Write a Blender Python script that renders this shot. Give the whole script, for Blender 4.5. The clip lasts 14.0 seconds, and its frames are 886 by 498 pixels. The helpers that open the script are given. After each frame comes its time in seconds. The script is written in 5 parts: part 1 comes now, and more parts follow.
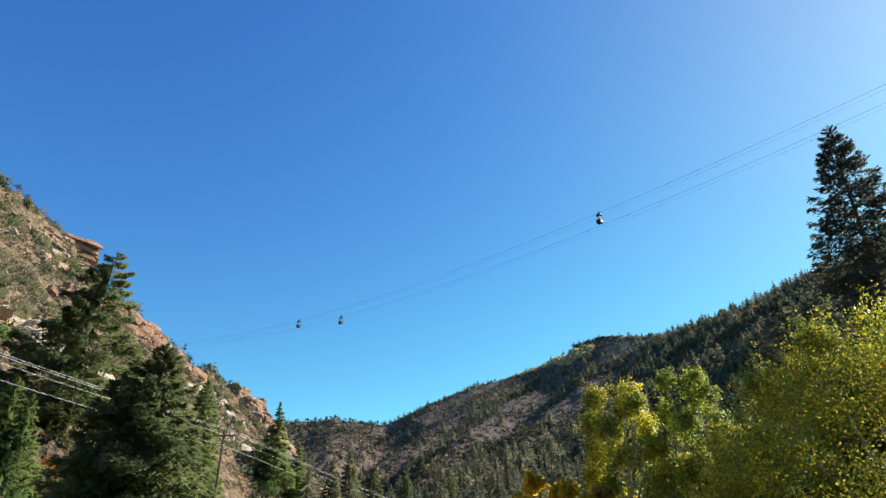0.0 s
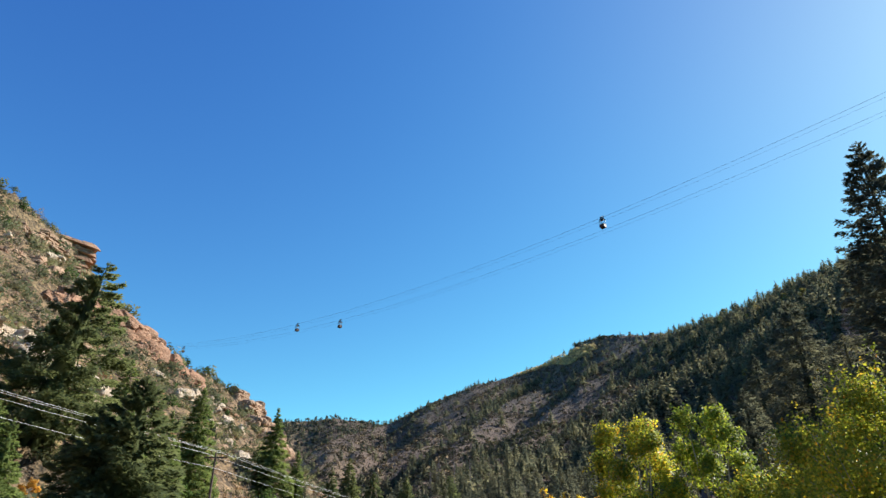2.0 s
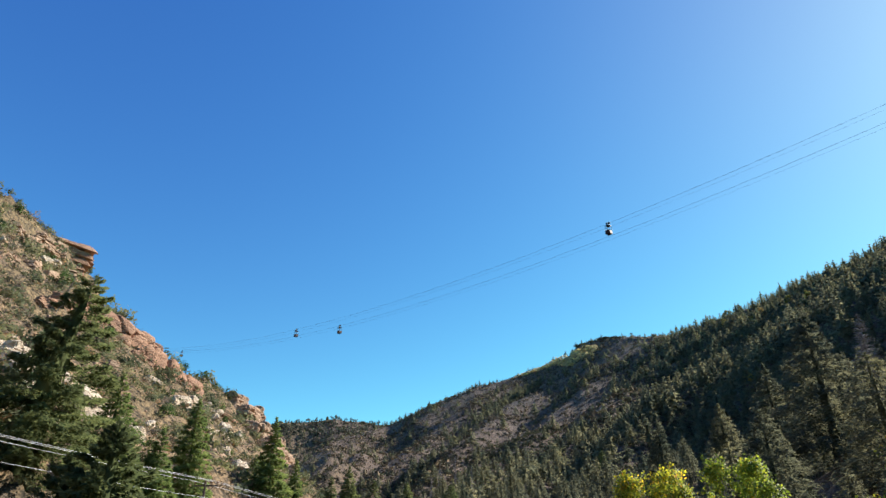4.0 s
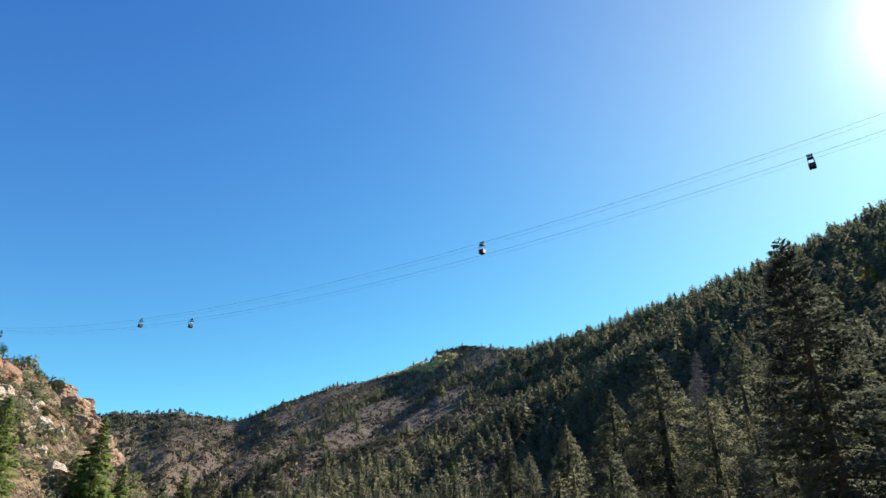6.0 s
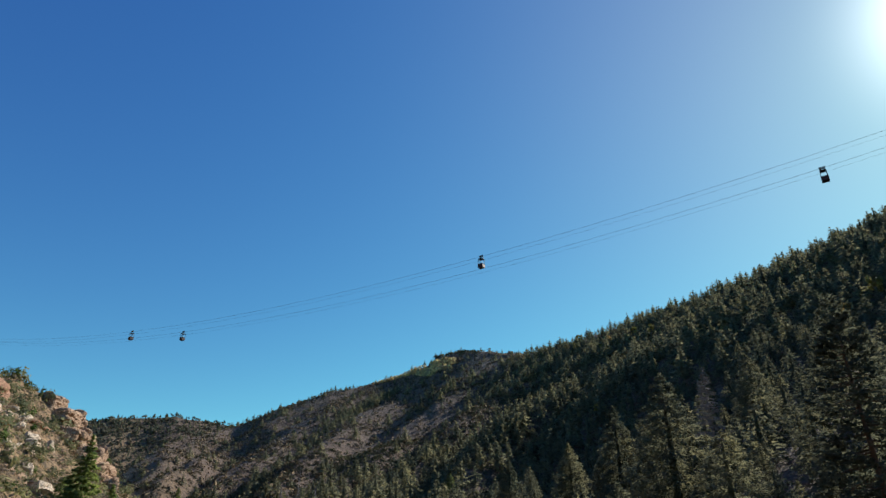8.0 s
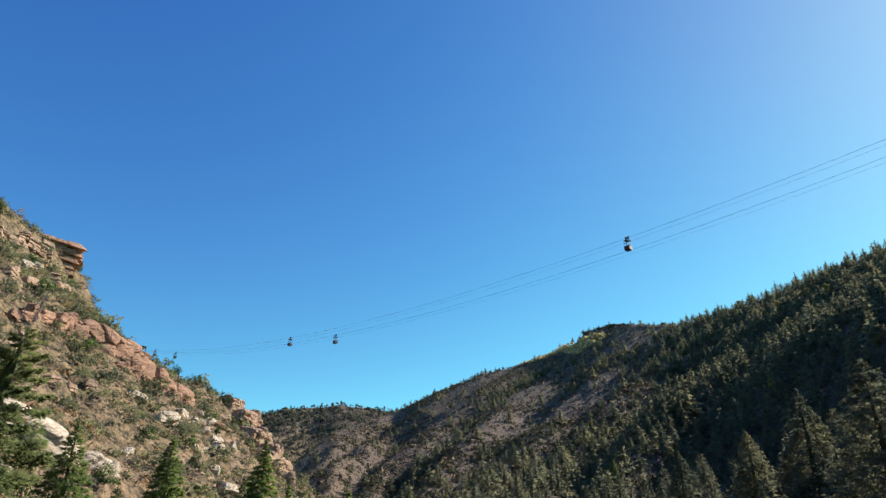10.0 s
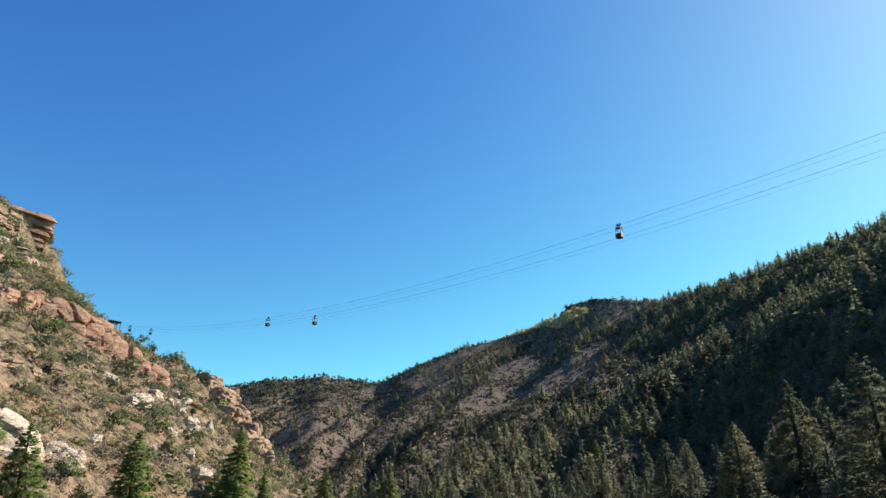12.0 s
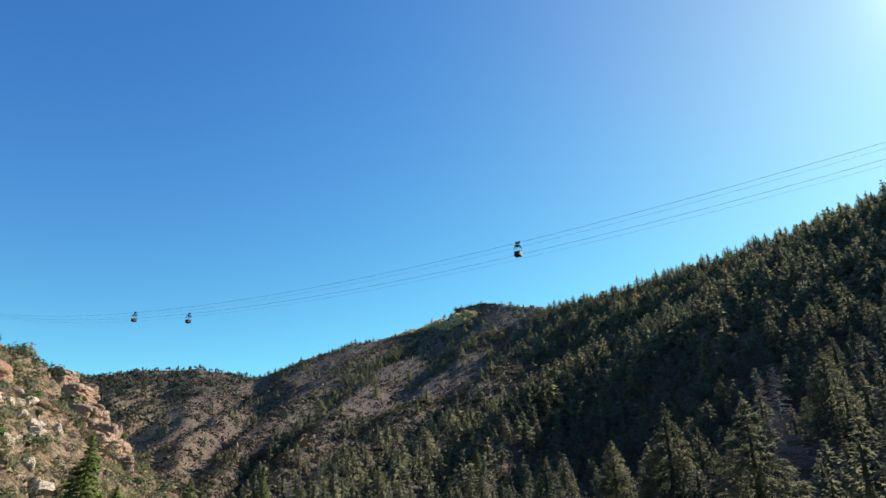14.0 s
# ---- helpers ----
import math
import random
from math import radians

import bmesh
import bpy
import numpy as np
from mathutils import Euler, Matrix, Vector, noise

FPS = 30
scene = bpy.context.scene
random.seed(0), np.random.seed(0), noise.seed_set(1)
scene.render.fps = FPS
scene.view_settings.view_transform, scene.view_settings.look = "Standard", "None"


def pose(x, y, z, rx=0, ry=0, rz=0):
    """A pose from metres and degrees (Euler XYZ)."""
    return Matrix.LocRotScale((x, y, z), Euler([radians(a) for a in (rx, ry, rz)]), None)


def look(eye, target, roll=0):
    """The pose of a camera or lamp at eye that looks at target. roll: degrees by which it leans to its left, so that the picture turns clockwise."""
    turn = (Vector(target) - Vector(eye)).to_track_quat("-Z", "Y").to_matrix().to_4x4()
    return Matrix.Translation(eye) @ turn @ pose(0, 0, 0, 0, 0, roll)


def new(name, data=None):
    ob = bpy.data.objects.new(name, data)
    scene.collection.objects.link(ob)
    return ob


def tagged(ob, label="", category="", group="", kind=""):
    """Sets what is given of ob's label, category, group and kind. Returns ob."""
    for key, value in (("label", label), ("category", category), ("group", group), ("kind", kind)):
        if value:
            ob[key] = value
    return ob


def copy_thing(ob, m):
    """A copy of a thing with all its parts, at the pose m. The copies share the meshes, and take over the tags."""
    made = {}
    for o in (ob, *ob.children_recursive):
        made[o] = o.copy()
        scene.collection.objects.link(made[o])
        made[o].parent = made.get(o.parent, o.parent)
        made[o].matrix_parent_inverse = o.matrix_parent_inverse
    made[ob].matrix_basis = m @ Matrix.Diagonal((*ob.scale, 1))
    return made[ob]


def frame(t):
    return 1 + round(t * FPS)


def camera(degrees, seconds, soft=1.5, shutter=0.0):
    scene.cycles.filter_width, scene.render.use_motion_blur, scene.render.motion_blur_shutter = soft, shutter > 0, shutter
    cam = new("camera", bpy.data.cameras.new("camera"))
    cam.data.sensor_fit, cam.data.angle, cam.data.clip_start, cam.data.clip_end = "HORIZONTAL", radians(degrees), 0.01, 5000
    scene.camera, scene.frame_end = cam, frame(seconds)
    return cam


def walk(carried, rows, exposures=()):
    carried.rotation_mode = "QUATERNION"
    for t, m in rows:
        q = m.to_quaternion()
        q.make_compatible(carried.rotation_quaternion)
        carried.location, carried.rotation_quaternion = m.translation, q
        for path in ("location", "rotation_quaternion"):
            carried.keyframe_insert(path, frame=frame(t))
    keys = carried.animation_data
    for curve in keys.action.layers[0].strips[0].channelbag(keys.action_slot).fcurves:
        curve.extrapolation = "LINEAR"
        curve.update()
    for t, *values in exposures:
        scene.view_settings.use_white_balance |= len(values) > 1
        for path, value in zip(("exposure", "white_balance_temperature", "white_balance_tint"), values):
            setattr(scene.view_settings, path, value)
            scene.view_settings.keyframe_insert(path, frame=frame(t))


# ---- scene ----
K = 0.8
EYE_Z = 4.0
ROWS = [
    (0.0, 0.00, 0.00, 0.00, 0.00, 26.84, 0.02),
    (0.5, 0.08, 0.48, 0.88, -0.01, 26.75, -0.08),
    (1.0, 0.13, 1.00, 1.79, 0.02, 26.70, -0.04),
    (1.5, 0.12, 1.60, 2.74, 0.02, 26.66, -0.06),
    (2.0, 0.04, 2.32, 3.73, 0.03, 26.65, -0.08),
    (2.5, -0.05, 3.14, 4.77, 0.08, 26.63, 0.01),
    (5.0, -0.26, 7.50, 10.22, 0.09, 26.59, -0.10),
    (5.5, -0.20, 8.37, 11.37, -2.34, 26.66, 0.03),
    (5.7, -0.14, 8.72, 11.85, -5.43, 26.70, 0.00),
    (6.0, -0.00, 9.24, 12.62, -12.80, 26.61, 0.06),
    (6.5, 0.27, 10.14, 14.00, -23.70, 26.64, -0.09),
    (7.0, 0.56, 11.07, 15.48, -25.52, 26.64, -0.05),
    (7.5, 0.83, 12.05, 17.06, -25.13, 26.76, 0.05),
    (8.0, 1.03, 13.14, 18.72, -12.96, 26.75, -0.10),
    (8.5, 1.16, 14.35, 20.44, -1.60, 26.64, -0.28),
    (11.0, 1.34, 21.16, 29.14, 0.86, 22.88, 0.01),
    (11.5, 1.37, 22.66, 30.84, 0.87, 22.20, 0.01),
    (12.0, 1.42, 24.28, 32.51, -0.89, 22.14, 0.05),
    (12.5, 1.49, 25.99, 34.14, -3.49, 22.08, 0.08),
    (13.0, 1.60, 27.74, 35.75, -7.94, 22.04, 0.08),
    (13.5, 1.73, 29.52, 37.34, -10.89, 22.05, 0.08),
    (14.0, 1.87, 31.30, 38.91, -11.23, 21.84, 0.07),
]


def shot(x, y, z, yaw, pitch, roll):
    """A level flying camera, scaled to the place."""
    return pose(K * x, K * y, K * z + EYE_Z, 90 + pitch, 0, yaw) @ pose(0, 0, 0, 0, 0, roll)


cam = camera(70.16, 14.0)
walk(cam, [(row[0], shot(*row[1:])) for row in ROWS], exposures=((0, 1.13), (5.4, 1.13), (6.0, 1.15), (6.5, 0.75), (7.0, 0.57), (7.8, 0.52), (8.1, 0.68), (8.5, 1.02), (10, 1.0), (11, 0.95), (12, 1.1), (13, 1.08), (14, 1.0)))

# ---- light ----
SUN_AZ, SUN_EL = 63.0, 36.0
sun_way = Vector((math.sin(radians(SUN_AZ)) * math.cos(radians(SUN_EL)), math.cos(radians(SUN_AZ)) * math.cos(radians(SUN_EL)), math.sin(radians(SUN_EL))))
world = bpy.data.worlds.new("sky")
scene.world = world
world.use_nodes = True
wn = world.node_tree.nodes
sky = wn.new("ShaderNodeTexSky")
sky.sky_type = "NISHITA"
sky.sun_disc = False
sky.sun_elevation = radians(SUN_EL)
sky.sun_rotation = radians(SUN_AZ)
sky.altitude = 2000
sky.air_density = 1.0
sky.dust_density = 0.6
sky.ozone_density = 2.5
wn["Background"].inputs["Strength"].default_value = 0.066
tint = wn.new("ShaderNodeMix")
tint.data_type, tint.blend_type = "RGBA", "MULTIPLY"
tint.inputs["Factor"].default_value = 1.0
tint.inputs[7].default_value = (0.72, 1.08, 1.16, 1)
world.node_tree.links.new(sky.outputs[0], tint.inputs[6])
deep = wn.new("ShaderNodeGamma")
deep.inputs["Gamma"].default_value = 1.3
world.node_tree.links.new(tint.outputs[2], deep.inputs["Color"])
# glow added to the sky round the sun, standing in for lens bloom
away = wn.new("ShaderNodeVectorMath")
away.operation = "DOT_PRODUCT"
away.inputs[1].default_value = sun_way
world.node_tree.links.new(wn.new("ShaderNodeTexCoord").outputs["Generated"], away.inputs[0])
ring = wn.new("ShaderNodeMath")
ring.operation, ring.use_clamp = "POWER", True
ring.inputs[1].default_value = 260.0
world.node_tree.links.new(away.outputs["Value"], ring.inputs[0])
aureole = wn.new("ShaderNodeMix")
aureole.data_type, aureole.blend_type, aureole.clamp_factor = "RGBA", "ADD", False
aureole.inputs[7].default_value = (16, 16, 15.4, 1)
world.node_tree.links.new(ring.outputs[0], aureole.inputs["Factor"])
# second, wider and fainter glow added over the sunward sky
wide_ring = wn.new("ShaderNodeMath")
wide_ring.operation, wide_ring.use_clamp = "POWER", True
wide_ring.inputs[1].default_value = 9.0
world.node_tree.links.new(away.outputs["Value"], wide_ring.inputs[0])
glow = wn.new("ShaderNodeMix")
glow.data_type, glow.blend_type, glow.clamp_factor = "RGBA", "ADD", False
glow.inputs[7].default_value = (1.7, 1.05, 1.0, 1)
world.node_tree.links.new(wide_ring.outputs[0], glow.inputs["Factor"])
world.node_tree.links.new(deep.outputs[0], glow.inputs[6])
split = wn.new("ShaderNodeSeparateColor")
join = wn.new("ShaderNodeCombineColor")
world.node_tree.links.new(glow.outputs[2], split.inputs[0])
for k, (gain, power) in enumerate(((0.92, 1.08), (0.965, 1.01), (1.91, 0.57))):
    curve = wn.new("ShaderNodeMath")
    curve.operation = "POWER"
    curve.inputs[1].default_value = power
    world.node_tree.links.new(split.outputs[k], curve.inputs[0])
    level = wn.new("ShaderNodeMath")
    level.operation = "MULTIPLY"
    level.inputs[1].default_value = gain
    world.node_tree.links.new(curve.outputs[0], level.inputs[0])
    world.node_tree.links.new(level.outputs[0], join.inputs[k])
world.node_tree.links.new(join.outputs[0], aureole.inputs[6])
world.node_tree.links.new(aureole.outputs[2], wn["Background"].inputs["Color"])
sun = new("sun", bpy.data.lights.new("sun", "SUN"))
sun.data.energy, sun.data.angle, sun.data.color = 4.2, radians(0.5), (1.0, 0.94, 0.85)
sun.matrix_world = look(sun_way * 800, (0, 0, 0))


# ---- numeric helpers ----
def lattice(ix, iy, seed):
    """A fixed random number for each cell of a square lattice."""
    h = (ix * 374761393 + iy * 668265263 + seed * 1442695041) & 0xFFFFFFFF
    h = ((h ^ (h >> 13)) * 1274126177) & 0xFFFFFFFF
    return ((h ^ (h >> 16)) & 0xFFFF) / 65535.0


def vnoise(x, y, seed=0):
    ix, iy = np.floor(x).astype(np.int64), np.floor(y).astype(np.int64)
    fx, fy = x - ix, y - iy
    fx, fy = fx * fx * (3 - 2 * fx), fy * fy * (3 - 2 * fy)
    a, b = lattice(ix, iy, seed), lattice(ix + 1, iy, seed)
    c, d = lattice(ix, iy + 1, seed), lattice(ix + 1, iy + 1, seed)
    return (a + (b - a) * fx) * (1 - fy) + (c + (d - c) * fx) * fy


def fbm(x, y, size, octaves=4, seed=0):
    """Cloudy noise from -1 to 1 whose largest forms are size metres across."""
    total, amp, norm = 0, 1.0, 0
    for k in range(octaves):
        total = total + amp * (vnoise(x / size * 2 ** k, y / size * 2 ** k, seed + k) * 2 - 1)
        norm, amp = norm + amp, amp * 0.5
    return total / norm


def smooth(a, b, x):
    t = np.clip((x - a) / (b - a), 0, 1)
    return t * t * (3 - 2 * t)


# ---- the lie of the land ----
CX, CY = 0.6, 9.6
RIDGE_AZ = (-180, -90, -20, -13.5, -10, -5, -1.6, 2.7, 7.7, 10.2, 11.8, 12.3, 14.5, 17.5, 20.7, 26, 31.4, 36.8, 42.2, 50.9, 55.1, 64.8, 80, 110, 180)
RIDGE_R = (600, 600, 640, 720, 800, 976, 930, 915, 900, 890, 880, 878, 845, 790, 688, 608, 544, 496, 464, 424, 400, 368, 340, 330, 600)
RIDGE_Z = (5, 5, 20, 95, 146, 200, 219, 244.5, 258.6, 271.8, 278.8, 288, 285.5, 268.6, 231, 219, 211, 205, 205, 206, 200, 191, 185, 170, 5)
FAR_AZ = (-60, -40, -17.6, -14.1, -9.7, -5, 5, 15)
FAR_R = (1300, 1200, 1170, 1150, 1140, 1160, 1200, 1300)
FAR_Z = (150, 236, 221, 233, 243, 235, 200, 60)
SPUR_Y = 332.0


def left_foot(y):
    return np.interp(y, (-200, 80, 160, 235, 330, 500), (-38, -34, -35, -18, -16, -16))


def left_hill(x, y):
    u = left_foot(y) - x
    wob = fbm(x, y, 60, 4, 11) * 9
    u2 = u + wob
    z = np.where(u2 < 178, 0.88 * u2, 0.88 * 178 + (u2 - 178) * 0.26)
    # steep rock band under the caprock
    z = z + 9 * (smooth(166, 176, u2) - 0.5) * smooth(120, 170, u2)
    z = z - 12 * np.exp(-((x + 160) ** 2 + (y - 322) ** 2) / (2 * 30.0 ** 2))
    z = z - 6 * np.exp(-((x + 186) ** 2 + (y - 336) ** 2) / (2 * 14.0 ** 2))
    z = z - 6 * np.exp(-((x + 130) ** 2 + (y - 281) ** 2) / (2 * 17.0 ** 2)) + 5 * np.exp(-((x + 108) ** 2 + (y - 318) ** 2) / (2 * 11.0 ** 2))
    end = SPUR_Y + fbm(x, y, 40, 3, 17) * 10
    z = z - np.maximum(0, y - end) * 1.3
    return np.minimum(z, 330)


def off_gully(x, y, az, t):
    """Degrees to one side of the main wooded gully, which slants up the open slope to the knob."""
    return az - np.interp(t, (0.1, 0.48, 0.55, 0.62, 0.72, 0.78, 0.88, 0.95, 1.0), (-14, -3.5, -1.2, 0.4, 2.3, 4.3, 7.4, 10.0, 11.5)) + 1.1 * fbm(x, y, 150, 3, 91)


def spurs(x, y, az, t):
    """Spurs and gullies that run slantwise down the open slope: 1 on a crest, -1 in a gully."""
    return -np.cos(off_gully(x, y, az, t) / 6.5 * 2 * np.pi) * (0.8 + 0.5 * fbm(x, y, 120, 2, 93))


def height(x, y):
    dx, dy = x - CX, y - CY
    r = np.hypot(dx, dy)
    az = np.degrees(np.arctan2(dx, dy))
    rc, zc = np.interp(az, RIDGE_AZ, RIDGE_R), np.interp(az, RIDGE_AZ, RIDGE_Z)
    r0 = np.interp(az, (10, 40), (48, 30))
    t = (r - r0) / (rc - r0)
    tt = np.clip(t, 0, 1)
    right = zc * tt ** (np.interp(az, (3, 10, 20, 25, 30, 36, 45), (1.62, 1.66, 1.54, 1.46, 1.33, 1.2, 1.12)) + 0.2 * (tt - 0.45))
    gully = np.abs(fbm(x, y, 170, 4, 3)) * np.interp(az, (-6, 0, 14, 24), (34, 20, 20, 34)) - 9 - 7.5 * spurs(x, y, az, tt) * smooth(-14, -6, az) * smooth(30, 20, az)
    right = right - gully * np.sin(np.pi * tt) ** 0.8 + fbm(x, y, 25, 3, 5) * 1.6 * smooth(0.0, 0.1, tt)
    right = np.where(t > 1, right - (r - rc) * 0.35, right)
    fr, fz = np.interp(az, FAR_AZ, FAR_R), np.interp(az, FAR_AZ, FAR_Z)
    ft = np.clip((r - 700) / (fr - 700), 0, 1)
    far = fz * ft ** 0.9 - np.abs(fbm(x, y, 200, 4, 8)) * 50 * np.sin(np.pi * ft) - np.maximum(0, r - fr) * 0.3
    floor = 0.09 * np.clip(y - 40, 0, 800) + fbm(x, y, 18, 3, 2) * 0.5
    z = np.maximum(np.maximum(right, far), floor)
    left = left_hill(x, y)
    ledge = np.abs(fbm(x, y, 34, 4, 41))
    left = left + (fbm(x, y, 16, 4, 21) * 2.0 + smooth(0.10, 0.0, ledge) * 2.6) * smooth(0, 15, left)
    return np.maximum(z, left)


def ground_z(x, y):
    return float(height(np.array([float(x)]), np.array([float(y)]))[0])


# ---- mesh helpers ----
SOFT = 0.5


def array_mesh(name, verts, faces, mats, smooth_shade=False, normals=None):
    """A mesh from an array of corners and an array of faces that all have as many corners.
    normals, if given, shade a cloud of leaves or needles as one soft mass."""
    if normals is not None:
        verts, faces = np.asarray(verts, dtype=float), np.asarray(faces)
        flat = np.cross(verts[faces[:, 1]] - verts[faces[:, 0]], verts[faces[:, 2]] - verts[faces[:, 0]])
        flat /= np.linalg.norm(flat, axis=1, keepdims=True) + 1e-12
        turned = (flat * normals[faces[:, 0]]).sum(1) < 0
        faces = np.where(turned[:, None], faces[:, ::-1], faces)
        flat = np.where(turned[:, None], -flat, flat)
        normals = normals.copy()
        for c in range(faces.shape[1]):
            normals[faces[:, c]] += SOFT * flat
        normals /= np.linalg.norm(normals, axis=1, keepdims=True) + 1e-12
        smooth_shade = True
    verts, faces = np.asarray(verts, dtype=np.float32), np.asarray(faces, dtype=np.int32)
    me = bpy.data.meshes.new(name)
    n, k = faces.shape
    me.vertices.add(len(verts))
    me.vertices.foreach_set("co", verts.ravel())
    me.loops.add(n * k)
    me.loops.foreach_set("vertex_index", faces.ravel())
    me.polygons.add(n)
    me.polygons.foreach_set("loop_start", np.arange(0, n * k, k, dtype=np.int32))
    me.polygons.foreach_set("use_smooth", np.full(n, smooth_shade))
    me.update(calc_edges=True)
    for m in (mats if isinstance(mats, (list, tuple)) else [mats]):
        me.materials.append(m)
    if normals is not None:
        own = me.attributes.new("custom_normal", "FLOAT_VECTOR", "POINT")
        own.data.foreach_set("vector", np.asarray(normals, dtype=np.float32).ravel())
        me.update()
    return me


def cone_normals(V, lean=0.0, h=1.0):
    """Directions away from a tree's stem and a little up."""
    x = V[:, 0] - lean * np.clip(V[:, 2] / h, 0, 1) ** 1.5 * h
    r = np.hypot(x, V[:, 1]) + 1e-9
    return np.stack([x / r, V[:, 1] / r, np.full(len(V), 0.5)], -1) / 1.118


def ball_normals(V, centre=(0.0, 0.0, 0.15)):
    d = V - np.asarray(centre)
    return d / (np.linalg.norm(d, axis=1, keepdims=True) + 1e-9)


def part(name, me, parent, label=""):
    """Links a mesh as one part under a thing."""
    ob = new(name, me)
    ob.parent = parent
    return tagged(ob, label)


# ---- materials ----
def material(name, rough=0.85):
    m = bpy.data.materials.new(name)
    m.use_nodes = True
    b = m.node_tree.nodes["Principled BSDF"]
    b.inputs["Roughness"].default_value = rough
    return m, m.node_tree.nodes, m.node_tree.links, b


def ramp(nodes, links, source, stops):
    r = nodes.new("ShaderNodeValToRGB")
    while len(r.color_ramp.elements) < len(stops):
        r.color_ramp.elements.new(0.5)
    for e, (p, c) in zip(r.color_ramp.elements, stops):
        e.position, e.color = p, (*c, 1)
    links.new(source, r.inputs[0])
    return r.outputs[0]


def noise_out(nodes, links, scale, detail=6, rough=0.6, vec=None):
    n = nodes.new("ShaderNodeTexNoise")
    n.inputs["Scale"].default_value, n.inputs["Detail"].default_value, n.inputs["Roughness"].default_value = scale, detail, rough
    if vec is not None:
        links.new(vec, n.inputs["Vector"])
    return n.outputs["Fac"]


def mixed(nodes, links, fac, a, b, mode="MIX"):
    m = nodes.new("ShaderNodeMix")
    m.data_type, m.blend_type = "RGBA", mode
    for sock, v in ((m.inputs["Factor"], fac), (m.inputs[6], a), (m.inputs[7], b)):
        if isinstance(v, bpy.types.NodeSocket):
            links.new(v, sock)
        elif isinstance(v, tuple):
            sock.default_value = (*v, 1)
        else:
            sock.default_value = v
    return m.outputs[2]


def bump(nodes, links, height_out, bsdf, strength, distance):
    b = nodes.new("ShaderNodeBump")
    b.inputs["Strength"].default_value, b.inputs["Distance"].default_value = strength, distance
    links.new(height_out, b.inputs["Height"])
    links.new(b.outputs[0], bsdf.inputs["Normal"])


def foliage(name, stops, translucent=0.25, gloss=0.6, shine=0.06, patch=0.09, swing=0.25):
    """Leaves or needles: each spray and each plant takes its own tone, and some light comes through."""
    m, n, l, b = material(name, gloss)
    geo = n.new("ShaderNodeNewGeometry")
    col = ramp(n, l, geo.outputs["Random Per Island"], stops)
    info = n.new("ShaderNodeObjectInfo")
    tone = ramp(n, l, info.outputs["Random"], [(0, (0.85, 0.85, 0.85)), (1, (1.12, 1.08, 1.0))])
    col = mixed(n, l, 1.0, col, tone, "MULTIPLY")
    plant = noise_out(n, l, patch, 2, 0.5, geo.outputs["Position"])
    col = mixed(n, l, 1.0, col, ramp(n, l, plant, [(0.32, (1 - 1.3 * swing, 1 - swing, 1 - 0.8 * swing)), (0.5, (1, 1, 1)), (0.68, (1 + 1.25 * swing, 1 + swing, 1 + 0.35 * swing))]), "MULTIPLY")
    l.new(col, b.inputs["Base Color"])
    b.inputs["Specular IOR Level"].default_value = shine
    tr = n.new("ShaderNodeBsdfTranslucent")
    l.new(mixed(n, l, 1.0, col, (1.06, 1.0, 0.88), "MULTIPLY"), tr.inputs["Color"])
    mix = n.new("ShaderNodeMixShader")
    mix.inputs[0].default_value = translucent
    l.new(b.outputs[0], mix.inputs[1])
    l.new(tr.outputs[0], mix.inputs[2])
    l.new(mix.outputs[0], n["Material Output"].inputs[0])
    return m


def make_ground():
    """Autumn hillside: dry grass, brown brush, bare reddish earth and stones."""
    m, n, l, b = material("hillside_earth", 0.95)
    tc = n.new("ShaderNodeTexCoord").outputs["Object"]
    big = noise_out(n, l, 0.018, 5, 0.6, tc)
    mid = noise_out(n, l, 0.12, 6, 0.65, tc)
    fine = noise_out(n, l, 0.9, 6, 0.7, tc)
    base = ramp(n, l, mid, [(0.3, (0.09, 0.065, 0.038)), (0.48, (0.17, 0.115, 0.062)), (0.62, (0.25, 0.175, 0.09)), (0.8, (0.32, 0.235, 0.13))])
    brush = ramp(n, l, fine, [(0.35, (0.045, 0.042, 0.02)), (0.55, (0.15, 0.11, 0.06)), (0.75, (0.30, 0.22, 0.13))])
    col = mixed(n, l, 0.55, base, brush)
    red = ramp(n, l, big, [(0.45, (0, 0, 0)), (0.6, (1, 1, 1))])
    col = mixed(n, l, red, col, mixed(n, l, 0.5, col, (0.28, 0.185, 0.115)))
    # forest soil on the wooded side, darkened further to paint in that slope's shade
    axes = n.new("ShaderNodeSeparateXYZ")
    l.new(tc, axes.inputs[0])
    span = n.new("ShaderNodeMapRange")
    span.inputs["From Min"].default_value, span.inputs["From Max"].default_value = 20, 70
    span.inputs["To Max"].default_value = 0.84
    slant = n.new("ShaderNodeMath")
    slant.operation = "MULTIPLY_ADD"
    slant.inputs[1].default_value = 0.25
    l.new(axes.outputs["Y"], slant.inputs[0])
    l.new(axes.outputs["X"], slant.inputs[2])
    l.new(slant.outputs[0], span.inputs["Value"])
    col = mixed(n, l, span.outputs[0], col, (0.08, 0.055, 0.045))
    speck = noise_out(n, l, 0.45, 3, 0.75, tc)
    col = mixed(n, l, 1.0, col, ramp(n, l, speck, [(0.36, (0.28, 0.28, 0.27)), (0.48, (0.85, 0.83, 0.8)), (0.62, (1.35, 1.28, 1.15))]), "MULTIPLY")
    l.new(col, b.inputs["Base Color"])
    bump(n, l, speck, b, 1.0, 1.5)
    return m


